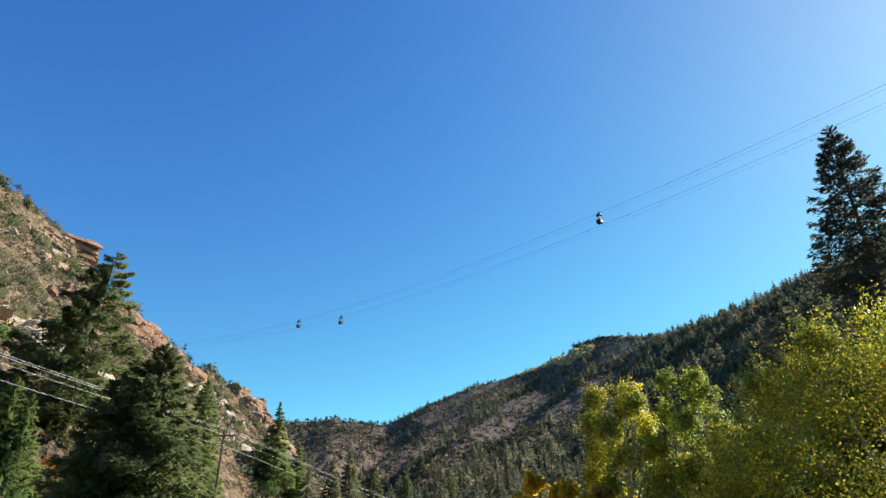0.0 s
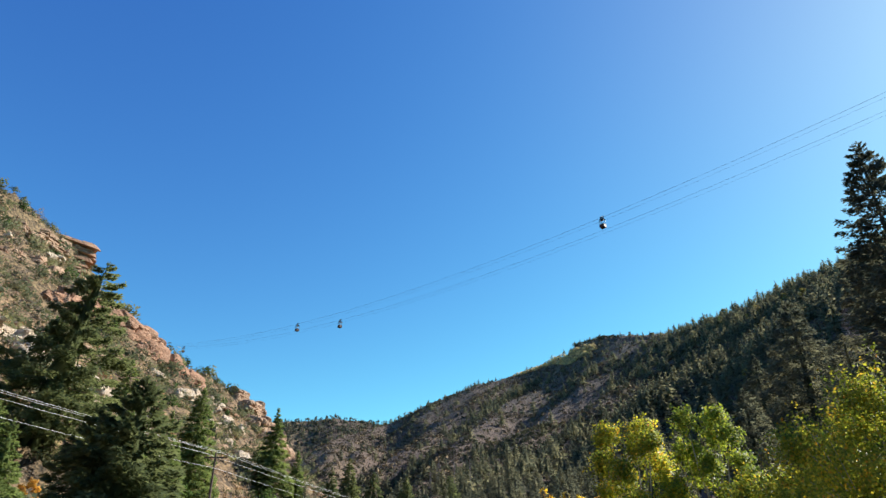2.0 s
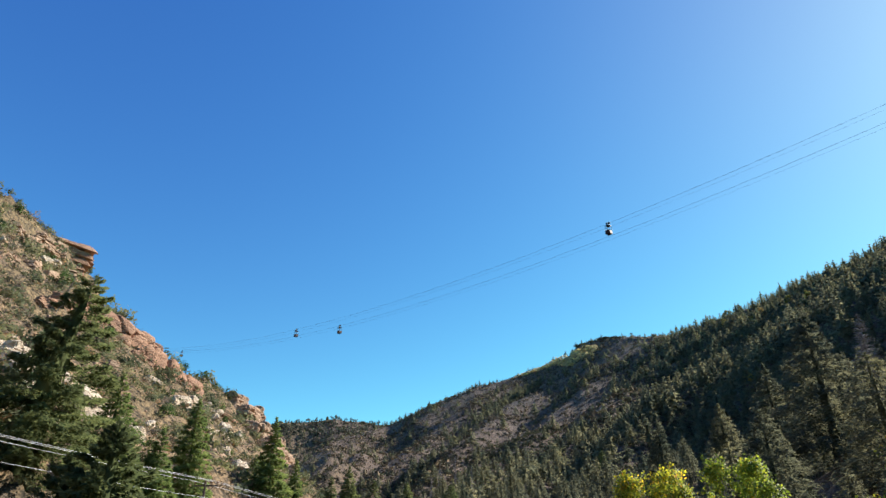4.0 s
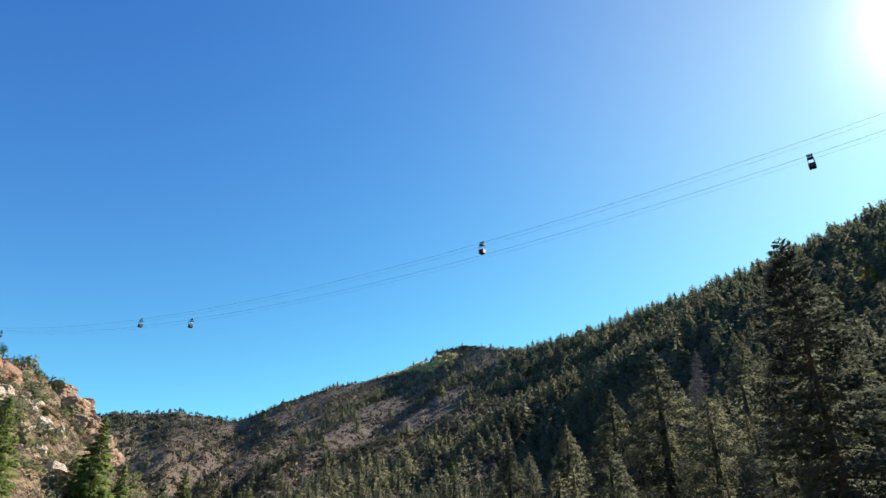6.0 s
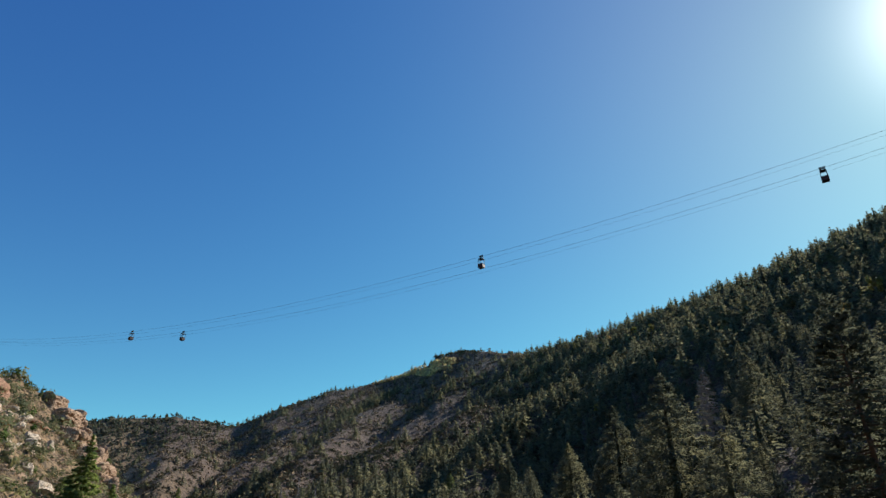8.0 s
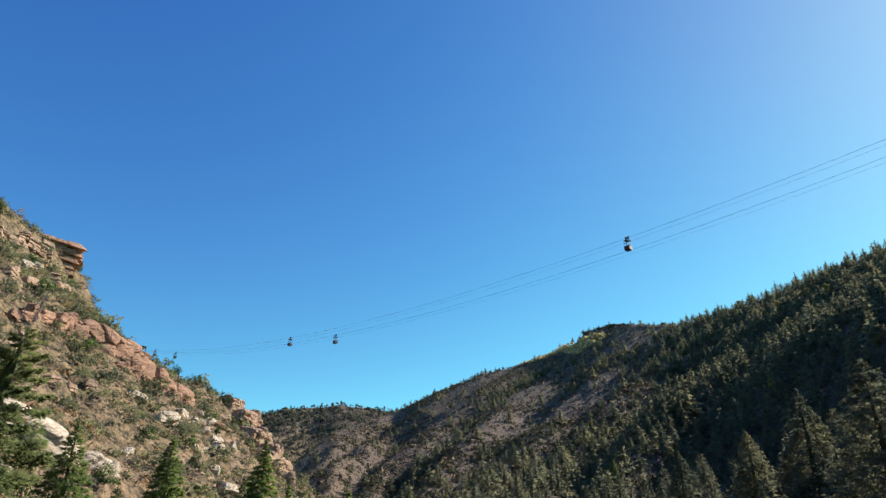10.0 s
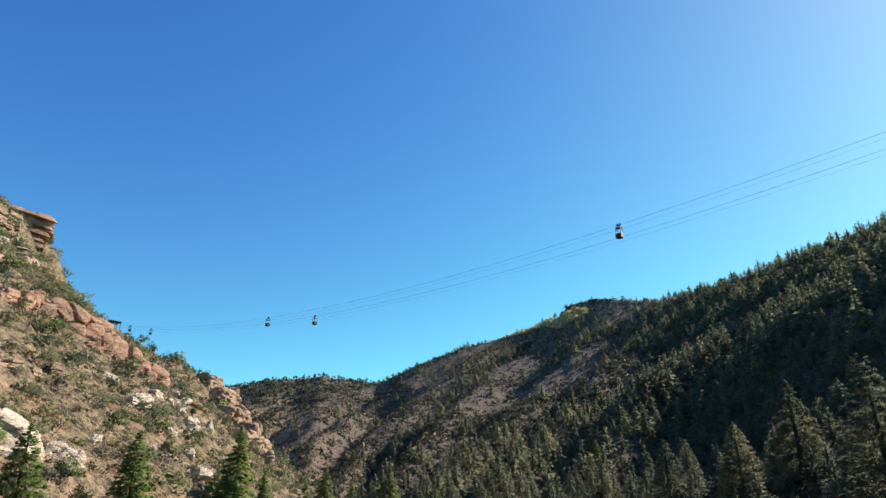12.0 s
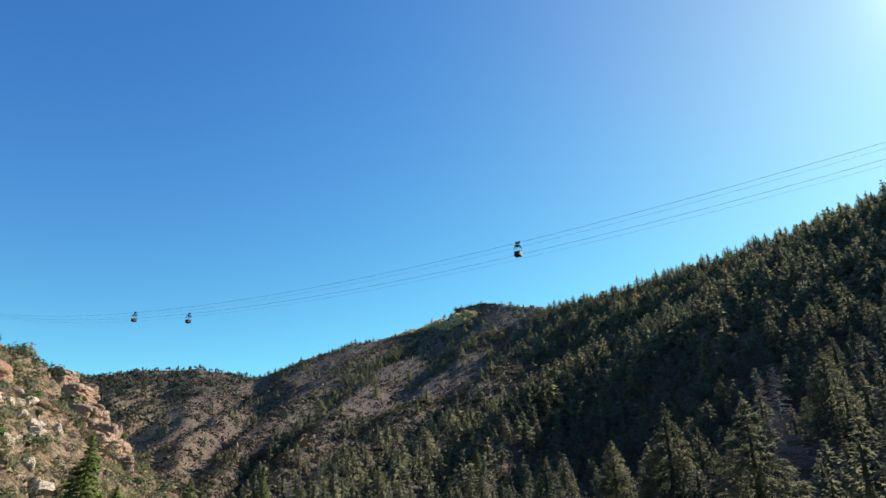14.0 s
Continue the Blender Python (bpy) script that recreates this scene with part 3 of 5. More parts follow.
def single_trees():
    label_l = "green conifer on the sunny rocky slope"
    label_r = "tall dark green conifer on the shaded slope"
    n = 0
    for trees, label, needles, group in ((LEFT_TREES, label_l, YOUNG, "conifers below the rocky slope"), (VALLEY_TREES, "green conifer on the valley floor", FIR, "conifers on the valley floor"), (RIGHT_TREES, label_r, SPRUCE, "conifers on the wooded slope")):
        for x, y, top, w in trees:
            h = max(top - ground_z(x, y), 7.0)
            n += 1
            near = math.hypot(x, y) < 190
            ob = conifer("conifer_tree", 300 + n, h, min(w * (1.75 if needles is YOUNG else 1.95), 0.36 * h + 1.5), 20000 if near else 8000, needles, label, boughs=210 if near else 130, blade=0.021 if near else 0.034, ragged=0.32, full=0.25 + 0.45 * ((n * 37) % 10) / 10, core=0.1, rise=0.3, twigs=9)
            tagged(ob, group=group)
            stand(ob, x, y, 0.2, n * 77)
    # the four great ones near by
    g = conifer("conifer_tree", 41, 48.8 - ground_z(-55.4, 89.4), 11.0, 46000, FIR, "tall old green fir with a ragged top bent by wind", limbs=60, boughs=120, blade=0.0165, bare=0.06, ragged=0.6, lean=0.14, full=0.8, core=0.3, rise=0.25, sag=0.22, flat=0.035, twigs=11)
    stand(g, -55.4, 89.4)
    g = conifer("conifer_tree", 42, 18.3 - ground_z(-19.3, 42.4), 8.0, 50000, FIR, "broad dense dark green spruce in the valley", boughs=210, blade=0.02, bare=0.02, ragged=0.4, full=0.35, core=0.4, twigs=10)
    stand(g, -19.3, 42.4)
    g = conifer("conifer_tree", 45, 16.6 - ground_z(-21.9, 42.8), 6.0, 40000, FIR, "dense dark spruce close beside a taller one", boughs=170, blade=0.018, bare=0.02, ragged=0.35, full=0.4, core=0.4, twigs=10)
    stand(g, -21.9, 42.8)
    for k, (x, y, top, w) in enumerate(((-45.2, 66.2, 22.4, 4.0), (-43.0, 66.0, 20.5, 3.4), (-38.5, 58.5, 13.6, 3.0), (-39.8, 61.5, 14.5, 2.8))):
        g = conifer("conifer_tree", 150 + k, max(top - ground_z(x, y), 5.5), w, 13000, YOUNG, "young bright green fir at the foot of the slope", boughs=110, blade=0.026, bare=0.02, ragged=0.4, full=0.5, core=0.4)
        stand(g, x, y)
        TAKEN.append((x, y))
    g = conifer("conifer_tree", 43, 31.8 - ground_z(27, 35.3), 6.1, 80000, SPRUCE, "tall backlit fir with brown cones at its top", limbs=190, boughs=520, blade=0.0075, bare=0.08, ragged=0.45, full=0.62, core=0.0, rise=0.55, sag=0.32, flat=0.03, twigs=9, slim=0.3)
    stand(g, 26.6, 35.2)
    g = conifer("conifer_tree", 44, 20, 5.2, 22000, SPRUCE, "broad dark fir among the valley trees", limbs=40, boughs=110, blade=0.018, bare=0.04, ragged=0.4, full=0.6, core=0.3)
    stand(g, 33.5, 36.5)
    TAKEN.extend([(92.2, 137.8), (112, 168), (56, 98), (86, 129), (-55.4, 89.4), (-20, 42.4), (26.6, 35.2), (33.5, 36.5)])


TAKEN = [t[:2] for t in LEFT_TREES + RIGHT_TREES + VALLEY_TREES]
single_trees()


def forest():
    rs = np.random.RandomState(5)
    x, y, az, r = scattered(rs, 90000, -14, 76, 62, 1010)
    rc = np.interp(az, RIDGE_AZ, RIDGE_R)
    wood = fbm(x, y, 90, 3, 31)
    edge = np.interp(az, (-8, 0, 5, 8, 11, 15, 18.6, 21.3, 24, 27, 31), (140, 320, 410, 440, 450, 450, 455, 480, 550, 680, 1300)) * (1 + 0.3 * wood)
    share = (r - 45) / (rc - 45)
    strips = smooth(1.5, 0.5, np.abs(off_gully(x, y, az, share))) * smooth(0.40, 0.5, share) * (0.45 + 0.55 * smooth(-0.3, 0.2, wood))
    crest = smooth(0.62, 0.72, r / rc) * smooth(0.965, 0.945, r / rc) * smooth(8, 11, az) * (0.75 + 0.5 * wood)
    low_slope = 0.20 * smooth(430, 330, r) * smooth(-13, -8, az)
    open_slope = low_slope + np.interp(az, (-10, 5, 15, 19, 26), (0.008, 0.012, 0.014, 0.05, 0.9))
    dens = np.maximum((1.0 - 0.3 * smooth(0.1, 0.4, fbm(x, y, 35, 3, 35))) * smooth(1.12, 0.88, r / edge) * np.interp(az, (4, 14), (0.3, 0.95)), np.maximum(open_slope, np.maximum(0.4 * strips, 0.12 * crest * smooth(-0.25, 0.15, fbm(x, y, 50, 3, 39)))))
    dens = dens * np.where(r > 0.93 * rc, np.interp(az, (14, 22), (0.35, 0.8)) + 0.6 * smooth(-0.2, 0.3, fbm(x, y, 28, 2, 37)), 1.0)
    dens = np.where((r > rc - 20) & (az < 9), 0.10, dens)
    dens = np.where((r > rc - 62) & (az > 8) & (az < 14.5), 0.01 + 0.3 * (r > rc - 5), dens)
    keep = (rs.rand(len(x)) < dens) & (r < rc + 25) & (height(x, y) > 5) & (left_hill(x, y) < 3)
    x, y, az, r = x[keep], y[keep], az[keep], r[keep]
    order = np.argsort(r > 330, kind="stable")
    x, y, az, r = x[order], y[order], az[order], r[order]
    split = int((r <= 330).sum())
    k = np.concatenate([thinned(x[:split], y[:split], 5.4), split + thinned(x[split:], y[split:], 5.2)])
    x, y, az, r = x[k], y[k], az[k], r[k]
    free = np.ones(len(x), bool)
    for tx, ty in TAKEN:
        free &= np.hypot(x - tx, y - ty) > 7.0
    x, y, az, r = x[free], y[free], az[free], r[free]
    return x, y, height(x, y), az, r


FX, FY, FZ, FAZ, FR = forest()
NEAR = 115.0


def placed(rs, kinds, xs, ys, zs, hs, shade):
    """Joins one kind per place, each turned and sized on its own; returns corners, faces and normals."""
    pieces, ways = [], []
    soft = [shade(V) for V, F in kinds]
    for x, y, z, h in zip(xs, ys, zs, hs):
        k = rs.randint(len(kinds))
        (V, F), N = kinds[k], soft[k]
        a = rs.uniform(0, 6.3)
        w = h * rs.uniform(0.85, 1.2)
        c, s = math.cos(a), math.sin(a)
        pieces.append((np.stack([(V[:, 0] * c - V[:, 1] * s) * w + x, (V[:, 0] * s + V[:, 1] * c) * w + y, V[:, 2] * h + z - 0.3], -1), F))
        ways.append(np.stack([N[:, 0] * c - N[:, 1] * s, N[:, 0] * s + N[:, 1] * c, N[:, 2]], -1))
    return (*joined(pieces), np.concatenate(ways))


def grown(name, mat, rs, kinds, xs, ys, zs, hs, shade):
    """One object of many alike plants."""
    V, F, N = placed(rs, kinds, xs, ys, zs, hs, shade)
    return new(name, array_mesh(name, V, F, mat, normals=N))


def far_forest():
    rs = np.random.RandomState(9)
    mid = [bough_arrays(np.random.RandomState(70 + i), 760, 1.0, w * 1.08, boughs=110, blade=0.06, full=g, core=0.2, rise=0.3, ragged=0.3, twigs=5, slim=0.3) for i, (w, g) in enumerate(((0.36, 0.2), (0.42, 0.5), (0.45, 0.3), (0.37, 0.6), (0.40, 0.15), (0.46, 0.45), (0.33, 0.3)))]
    low = [bough_arrays(np.random.RandomState(80 + i), 200, 1.0, w * 1.28, boughs=60, blade=0.125, full=g, core=0.28, rise=0.3, ragged=0.28, twigs=3, slim=0.32) for i, (w, g) in enumerate(((0.36, 0.2), (0.42, 0.45), (0.46, 0.1), (0.38, 0.5), (0.46, 0.6), (0.42, 0.3)))]
    tiny = [skirt_arrays(np.random.RandomState(90 + i), 1.0, w, 3, 5, 0.03, 0.7) for i, w in enumerate((0.26, 0.32, 0.38))]
    size = (6.5 + 8.0 * rs.rand(len(FX)) ** 1.4) * np.interp(FR, (150, 300, 450, 800), (0.9, 1.0, 1.0, 0.95)) * np.interp(FAZ, (0, 22, 30), (0.85, 0.95, 1.0)) * (1 - 0.25 * smooth(0.9, 0.97, FR / np.interp(FAZ, RIDGE_AZ, RIDGE_R)))
    a = (FR >= NEAR) & (FR < 260)
    b = FR >= 260
    ob = grown("conifer_forest", SPRUCE, rs, mid, FX[a], FY[a], FZ[a], size[a], cone_normals)
    tagged(ob, "dark green conifer forest covering the shaded mountainside", "forest", kind="stuff")
    ob = grown("distant_forest", SPRUCE, rs, low, FX[b], FY[b], FZ[b], size[b], cone_normals)
    tagged(ob, "distant dark conifers on the high ridge", "forest", kind="stuff")
    # woods on the far hill
    x, y, az, r = scattered(rs, 9000, -22, 2, 700, 1190)
    keep = (rs.rand(len(x)) < 0.25 + 0.6 * smooth(-0.1, 0.3, fbm(x, y, 120, 3, 51))) & (r < np.interp(az, FAR_AZ, FAR_R) + 10) & (r > np.interp(az, RIDGE_AZ, RIDGE_R) + 12)
    x, y = x[keep], y[keep]
    k = thinned(x, y, 5.5)
    x, y = x[k], y[k]
    ob = grown("far_woods", SPRUCE, rs, tiny, x, y, height(x, y), rs.uniform(3.5, 7, len(x)), cone_normals)
    tagged(ob, "dark conifer woods on the far hill", "forest", kind="stuff")


far_forest()


def near_forest():
    rs = np.random.RandomState(12)
    kinds = [conifer("conifer_tree", 100 + i, 14.0, w, 5200, SPRUCE, "dark green conifer on the shaded wooded slope", boughs=170, blade=0.031, ragged=0.34, full=g, core=0.14, rise=0.3) for i, (w, g) in enumerate(((4.8, 0.25), (5.6, 0.5), (5.2, 0.4), (6.0, 0.45), (5.4, 0.7), (4.6, 0.3)))]
    for k in kinds:
        tagged(k, group="conifers on the wooded slope")
    used = [False] * len(kinds)
    for x, y, z, r in zip(FX, FY, FZ, FR):
        if r >= NEAR:
            continue
        i = rs.randint(len(kinds))
        m = pose(x, y, z - 0.3, 0, 0, rs.uniform(0, 360))
        sc = 0.42 + 0.45 * rs.rand() ** 1.5
        ob = copy_thing(kinds[i], m) if used[i] else kinds[i]
        ob.matrix_basis = m @ Matrix.Scale(sc, 4)
        used[i] = True


near_forest()


def dead_tree(seed, x, y, h, w):
    """A standing dead conifer: bare grey trunk and limbs."""
    rs = np.random.RandomState(seed)
    thing = new("dead_tree")
    part("trunk", array_mesh("trunk", *trunk_arrays(h, h * 0.007 + 0.04), DEAD, True), thing)
    pieces = []
    for f in np.linspace(0.12, 0.98, 240):
        a = rs.uniform(0, 6.28)
        L = w * ((1 - f) ** 0.8 + 0.05) * rs.uniform(0.5, 1.1)
        pts = [(math.cos(a) * L * s, math.sin(a) * L * s, f * h + 0.25 * L * s - 0.2 * L * s * s) for s in (0, 0.5, 1)]
        pieces.append(tube_arrays(pts, (0.075, 0.06, 0.035), 4))
        for s in (0.3, 0.5, 0.65, 0.8, 0.92):
            b = a + rs.choice((-1, 1)) * 0.8
            p = Vector((math.cos(a) * L * s, math.sin(a) * L * s, f * h + 0.25 * L * s - 0.2 * L * s * s))
            q = p + Vector((math.cos(b), math.sin(b), 0.1)) * L * 0.3
            pieces.append(tube_arrays([p, (p + q) / 2, q], (0.05, 0.045, 0.025), 3))
    part("branchwork", array_mesh("branchwork", *joined(pieces), DEAD), thing)["kind"] = "stuff"
    stand(thing, x, y)
    return tagged(thing, "bare grey dead conifer among green trees", "dead tree", group="dead conifers")


dead_tree(61, 92.2, 137.8, 61.3 - ground_z(92.2, 137.8), 5.0)
dead_tree(62, 112, 168, 18, 3.2)
for k, (x, y, h) in enumerate(((-6, 300, 18), (5, 315, 20), (-2, 270, 15), (12, 305, 17))):
    dead_tree(63 + k, x, y, h, 1.6)


# ---- broadleaved trees ----
def leafy(name, seed, x, y, h, radius, leaves, mat, bark, label, category, leaf=0.16, low=0.25, clumps=90):
    """A tree with a forked trunk, limbs and a crown of many single leaves in clumps."""
    rs = np.random.RandomState(seed)
    thing = new(name)
    pts = [(0, 0, -0.4)]
    for k in range(1, 6):
        pts.append((rs.uniform(-0.15, 0.15) * k * 0.4, rs.uniform(-0.15, 0.15) * k * 0.4, h * 0.62 * k / 5))
    part("trunk", array_mesh("trunk", *tube_arrays(pts, [h * 0.018 * (1 - 0.16 * k) for k in range(6)], 8), bark, True), thing)
    # rounded lobes of foliage on rising limbs, each lobe a bunch of leafy shoots
    pieces, roots, tips = [], [], []
    lobes = max(7, clumps // 8)
    for k in range(lobes):
        a = k * 2.39996 + rs.uniform(-0.4, 0.4)
        f = (k + rs.rand()) / lobes
        rl = radius * rs.uniform(0.22, 0.44) * (1.08 - 0.3 * f)
        reach = radius * 0.8 * math.sqrt(max(0.0, 1.0 - f ** 4)) * rs.uniform(0.55, 1.12)
        c = np.array([math.cos(a) * reach, math.sin(a) * reach, h * (low + (1 - low) * (0.10 + 0.80 * f))])
        fork = np.array([0, 0, max(0.12 * h, c[2] - 0.30 * h - 0.4 * reach)])
        bend = fork + (c - fork) * 0.5 + np.array([math.cos(a), math.sin(a), -0.4]) * 0.08 * radius
        pieces.append(tube_arrays([fork, bend, c], (h * 0.006, h * 0.004, 0.015), 5))
        shoots = max(10, clumps // 4)
        d = rs.normal(size=(shoots, 3)) + np.array([math.cos(a) * 0.4, math.sin(a) * 0.4, 0.7])
        d /= np.linalg.norm(d, axis=1, keepdims=True)
        long = rs.uniform(0.6, 1.35, shoots)[:, None]
        roots.append(c + d * rl * 0.30)
        tips.append(c + d * rl * long + np.array([0, 0, 0.22 * rl]) * rs.rand(shoots)[:, None])
    roots, tips = np.concatenate(roots), np.concatenate(tips)
    for r0, r1 in zip(roots[::9], tips[::9]):
        pieces.append(tube_arrays([r0, (r0 + r1) / 2, r1], (0.022, 0.014, 0.006), 3))
    ci = rs.randint(len(roots), size=leaves)
    t = rs.uniform(0.0, 1.0, leaves)[:, None] ** 0.7
    axis = tips[ci] - roots[ci]
    off = rs.normal(size=(leaves, 3)) * (0.035 * radius + 0.6 * leaf) * (1.15 - 0.7 * t)
    P = roots[ci] + axis * t + off
    fit = np.array([1, 1, h / np.percentile(P[:, 2], 99.95)])
    P = P * fit
    part("branchwork", array_mesh("branchwork", *joined([(V * fit, F) for V, F in pieces]), bark, True), thing)["kind"] = "stuff"
    u = rs.normal(size=(leaves, 3)) + np.array([0, 0, -0.35])
    u /= np.linalg.norm(u, axis=1, keepdims=True)
    v = np.cross(u, rs.normal(size=(leaves, 3)))
    v /= np.linalg.norm(v, axis=1, keepdims=True) + 1e-9
    l = leaf * rs.uniform(0.65, 1.3, leaves)[:, None]
    V = np.stack([P - u * l * 0.6, P + v * l * 0.42, P + u * l * 0.7, P - v * l * 0.42], 1).reshape(-1, 3)
    k = np.arange(leaves) * 4
    way = ball_normals(P, (0, 0, h * (low + 1) / 2)) * 0.6 + axis / (np.linalg.norm(axis, axis=1, keepdims=True) + 1e-9)
    way /= np.linalg.norm(way, axis=1, keepdims=True) + 1e-9
    part("crown", array_mesh("crown", V, np.stack([k, k + 1, k + 2, k + 3], -1), mat, normals=np.repeat(way, 4, axis=0)), thing)
    stand(thing, x, y, 0.1)
    return tagged(thing, label, category)


YG = "leafy tree with green leaves turning yellow in autumn"
for seed, x, y, top, rad, n in ((1, 11.8, 42.4, 15.3, 3.6, 42000), (2, 15.7, 40.4, 15.6, 3.1, 34000), (3, 18.2, 26.6, 15.0, 7.4, 95000), (4, 16.4, 35.5, 11.4, 3.8, 32000), (5, 21.5, 36.5, 13.5, 3.4, 24000), (6, 13.6, 38.0, 10.0, 2.4, 14000), (7, 24.5, 26.0, 13.0, 3.6, 24000)):
    ob = leafy("leafy_tree", 500 + seed, x, y, top - ground_z(x, y) + 0.1, rad * 1.12, n, GREEN_LEAF if seed in (2, 5) else COTTON, PALE_BARK, YG, "broadleaf tree", leaf=0.125 if seed != 3 else 0.10, low=0.04, clumps=220)
    tagged(ob, group="autumn trees in the valley")
for seed, x, y, top, rad, mat in ((1, 20.8, 140.2, 21.2, 2.4, GOLD), (2, 25.5, 138, 20.5, 2.6, GOLD), (3, 31, 135, 19.5, 2.5, ORANGE), (4, 17, 128, 18.0, 2.2, GOLD), (5, 12.8, 62, 9.5, 2.2, GOLD), (6, 6.0, 40.6, 9.5, 2.0, GOLD), (7, 7.3, 38.3, 8.6, 1.9, GOLD), (8, 9.2, 38.6, 8.4, 2.0, ORANGE)):
    ob = leafy("aspen_tree", 520 + seed, x, y, max(top - ground_z(x, y), 5), rad, 3500, mat, PALE_BARK, "small aspen with bright golden autumn leaves", "aspen tree", leaf=0.26, clumps=50)
    tagged(ob, group="golden aspens")

for k, (x, y, h) in enumerate(((-47.8, 79.3, 3.4), (-46.2, 77.5, 2.6))):
    tagged(leafy("autumn_shrub", 570 + k, x, y, h, 1.7, 2600, ORANGE, DEAD, "rust-orange autumn shrub at the foot of the slope", "shrub", leaf=0.13, low=0.1, clumps=40), group="autumn shrubs")

# yellow crowns scattered in the high forest
for k, (az, r, h, mat) in enumerate(((47, 250, 7, GOLD), (49.5, 262, 8, COTTON), (51.5, 275, 9, COTTON), (56.5, 215, 6, GOLD), (26.7, 312, 5, COTTON), (25.2, 560, 9, COTTON), (25.6, 586, 9, COTTON), (27.4, 482, 8, COTTON), (28.3, 490, 8, GOLD), (30.6, 470, 9, COTTON), (32.1, 455, 8, COTTON), (53.5, 285, 9, COTTON))):
    x, y = CX + r * math.sin(radians(az)), CY + r * math.cos(radians(az))
    ob = leafy("aspen_tree", 540 + k, x, y, h + 2, 2.5, 1300, PALE_GOLD if mat is GOLD else PALE_GREEN, PALE_BARK, "yellow aspen among dark conifers", "aspen tree", leaf=0.55, clumps=40, low=0.3)
    tagged(ob, group="aspens in the forest")


# ---- brush ----
def bush_arrays(rs, quads, leaf, flat=0.75, lobes=5):
    """A bush about one unit in reach: a few uneven lobes of leaf sprays, thinner at the rim."""
    c = rs.normal(size=(lobes, 3)) * np.array([0.42, 0.42, 0.16]) + np.array([0, 0, 0.22])
    big = rs.uniform(0.32, 0.62, lobes)
    k = rs.choice(lobes, quads, p=big ** 2 / (big ** 2).sum())
    d = rs.normal(size=(quads, 3))
    d[:, 2] = np.abs(d[:, 2]) * 0.9 - 0.15
    d /= np.linalg.norm(d, axis=1, keepdims=True)
    P = (c[k] + d * (big[k] * rs.uniform(0.25, 1.12, quads) ** 0.6)[:, None]) * np.array([1, 1, flat * 1.4])
    P[:, 2] = np.abs(P[:, 2])
    face = d + rs.normal(size=(quads, 3)) * 0.6
    u = np.cross(face, rs.normal(size=(quads, 3)))
    u /= np.linalg.norm(u, axis=1, keepdims=True) + 1e-9
    v = np.cross(face, u)
    v /= np.linalg.norm(v, axis=1, keepdims=True) + 1e-9
    l = leaf * rs.uniform(0.6, 1.3, quads)[:, None]
    V = np.stack([P - u * l * 0.5, P + v * l * 0.32, P + u * l * 0.8, P - v * l * 0.32], 1).reshape(-1, 3)
    k = np.arange(quads) * 4
    return V, np.stack([k, k + 1, k + 2, k + 3], -1)


def brush_field(name, seed, x, y, s0, s1, mat, label, quads=70, leaf=0.3):
    rs = np.random.RandomState(seed)
    kinds = [bush_arrays(np.random.RandomState(seed * 10 + i), quads, leaf) for i in range(6)]
    ob = grown(name, mat, rs, kinds, x, y, height(x, y), rs.uniform(s0, s1, len(x)) * (0.6 + 0.8 * rs.rand(len(x)) ** 2), ball_normals)
    return tagged(ob, label, "brush", kind="stuff")


# bands of broken rock along the slope: from, to, blocks, least and most size, kind
BANDS = [((-188, 246), (-192, 290), 14, 3.5, 7, "tan"), ((-158, 244), (-180, 312), 14, 3.5, 7, "tan"), ((-127, 188), (-128, 220), 9, 4, 8, "red"),
         ((-113, 226), (-104, 256), 9, 2.5, 5, "red"), ((-91, 214), (-95, 272), 11, 2.5, 5, "pale"),
         ((-80, 236), (-84, 254), 5, 3, 5, "pale"), ((-66, 210), (-70, 220), 3, 4, 6, "tan"), ((-90, 122), (-84, 130), 5, 4, 6.5, "pale"),
         ((-103, 165), (-100, 190), 5, 3, 5, "tan"), ((-150, 200), (-148, 230), 5, 3, 6, "tan")]


def off_rock(x, y):
    """True where no band of rock lies."""
    free = np.ones(len(x), bool)
    for (ax, ay), (bx, by), n, s0, s1, kind in BANDS:
        t = np.clip(((x - ax) * (bx - ax) + (y - ay) * (by - ay)) / ((bx - ax) ** 2 + (by - ay) ** 2), 0, 1)
        free &= np.hypot(x - ax - t * (bx - ax), y - ay - t * (by - ay)) > 0.45 * s1
    return free


def left_places(seed, count, gap, cond):
    rs = np.random.RandomState(seed)
    x, y = rs.uniform(-270, -20, count), rs.uniform(40, 345, count)
    lz = left_hill(x, y)
    keep = (lz > 3) & cond(x, y, rs.rand(count)) & (off_rock(x, y) | (rs.rand(count) < 0.12)) & (np.hypot(x + 147, y - 326) > 20)
    x, y = x[keep], y[keep]
    k = thinned(x, y, gap)
    return x[k], y[k]


x, y = left_places(3, 26000, 3.7, lambda x, y, q: q < 0.34 + 0.7 * smooth(-0.15, 0.3, fbm(x, y, 30, 3, 61)))
close = np.hypot(x, y) < 125
brush_field("oak_brush", 3, x[~close], y[~close], 2.4, 5.0, OAK, "grey-green oak brush scattered over the rocky slope", 95, 0.215)
brush_field("oak_brush", 13, x[close], y[close], 2.0, 3.6, OAK, "grey-green oak brush at the foot of the slope", 170, 0.145)
x, y = left_places(14, 16000, 2.6, lambda x, y, q: (np.hypot(x, y) < 125) & (q < 0.8))
brush_field("bare_brush", 14, x, y, 1.3, 2.6, GREY_BRUSH, "leafless grey brush at the foot of the slope", 110, 0.108)
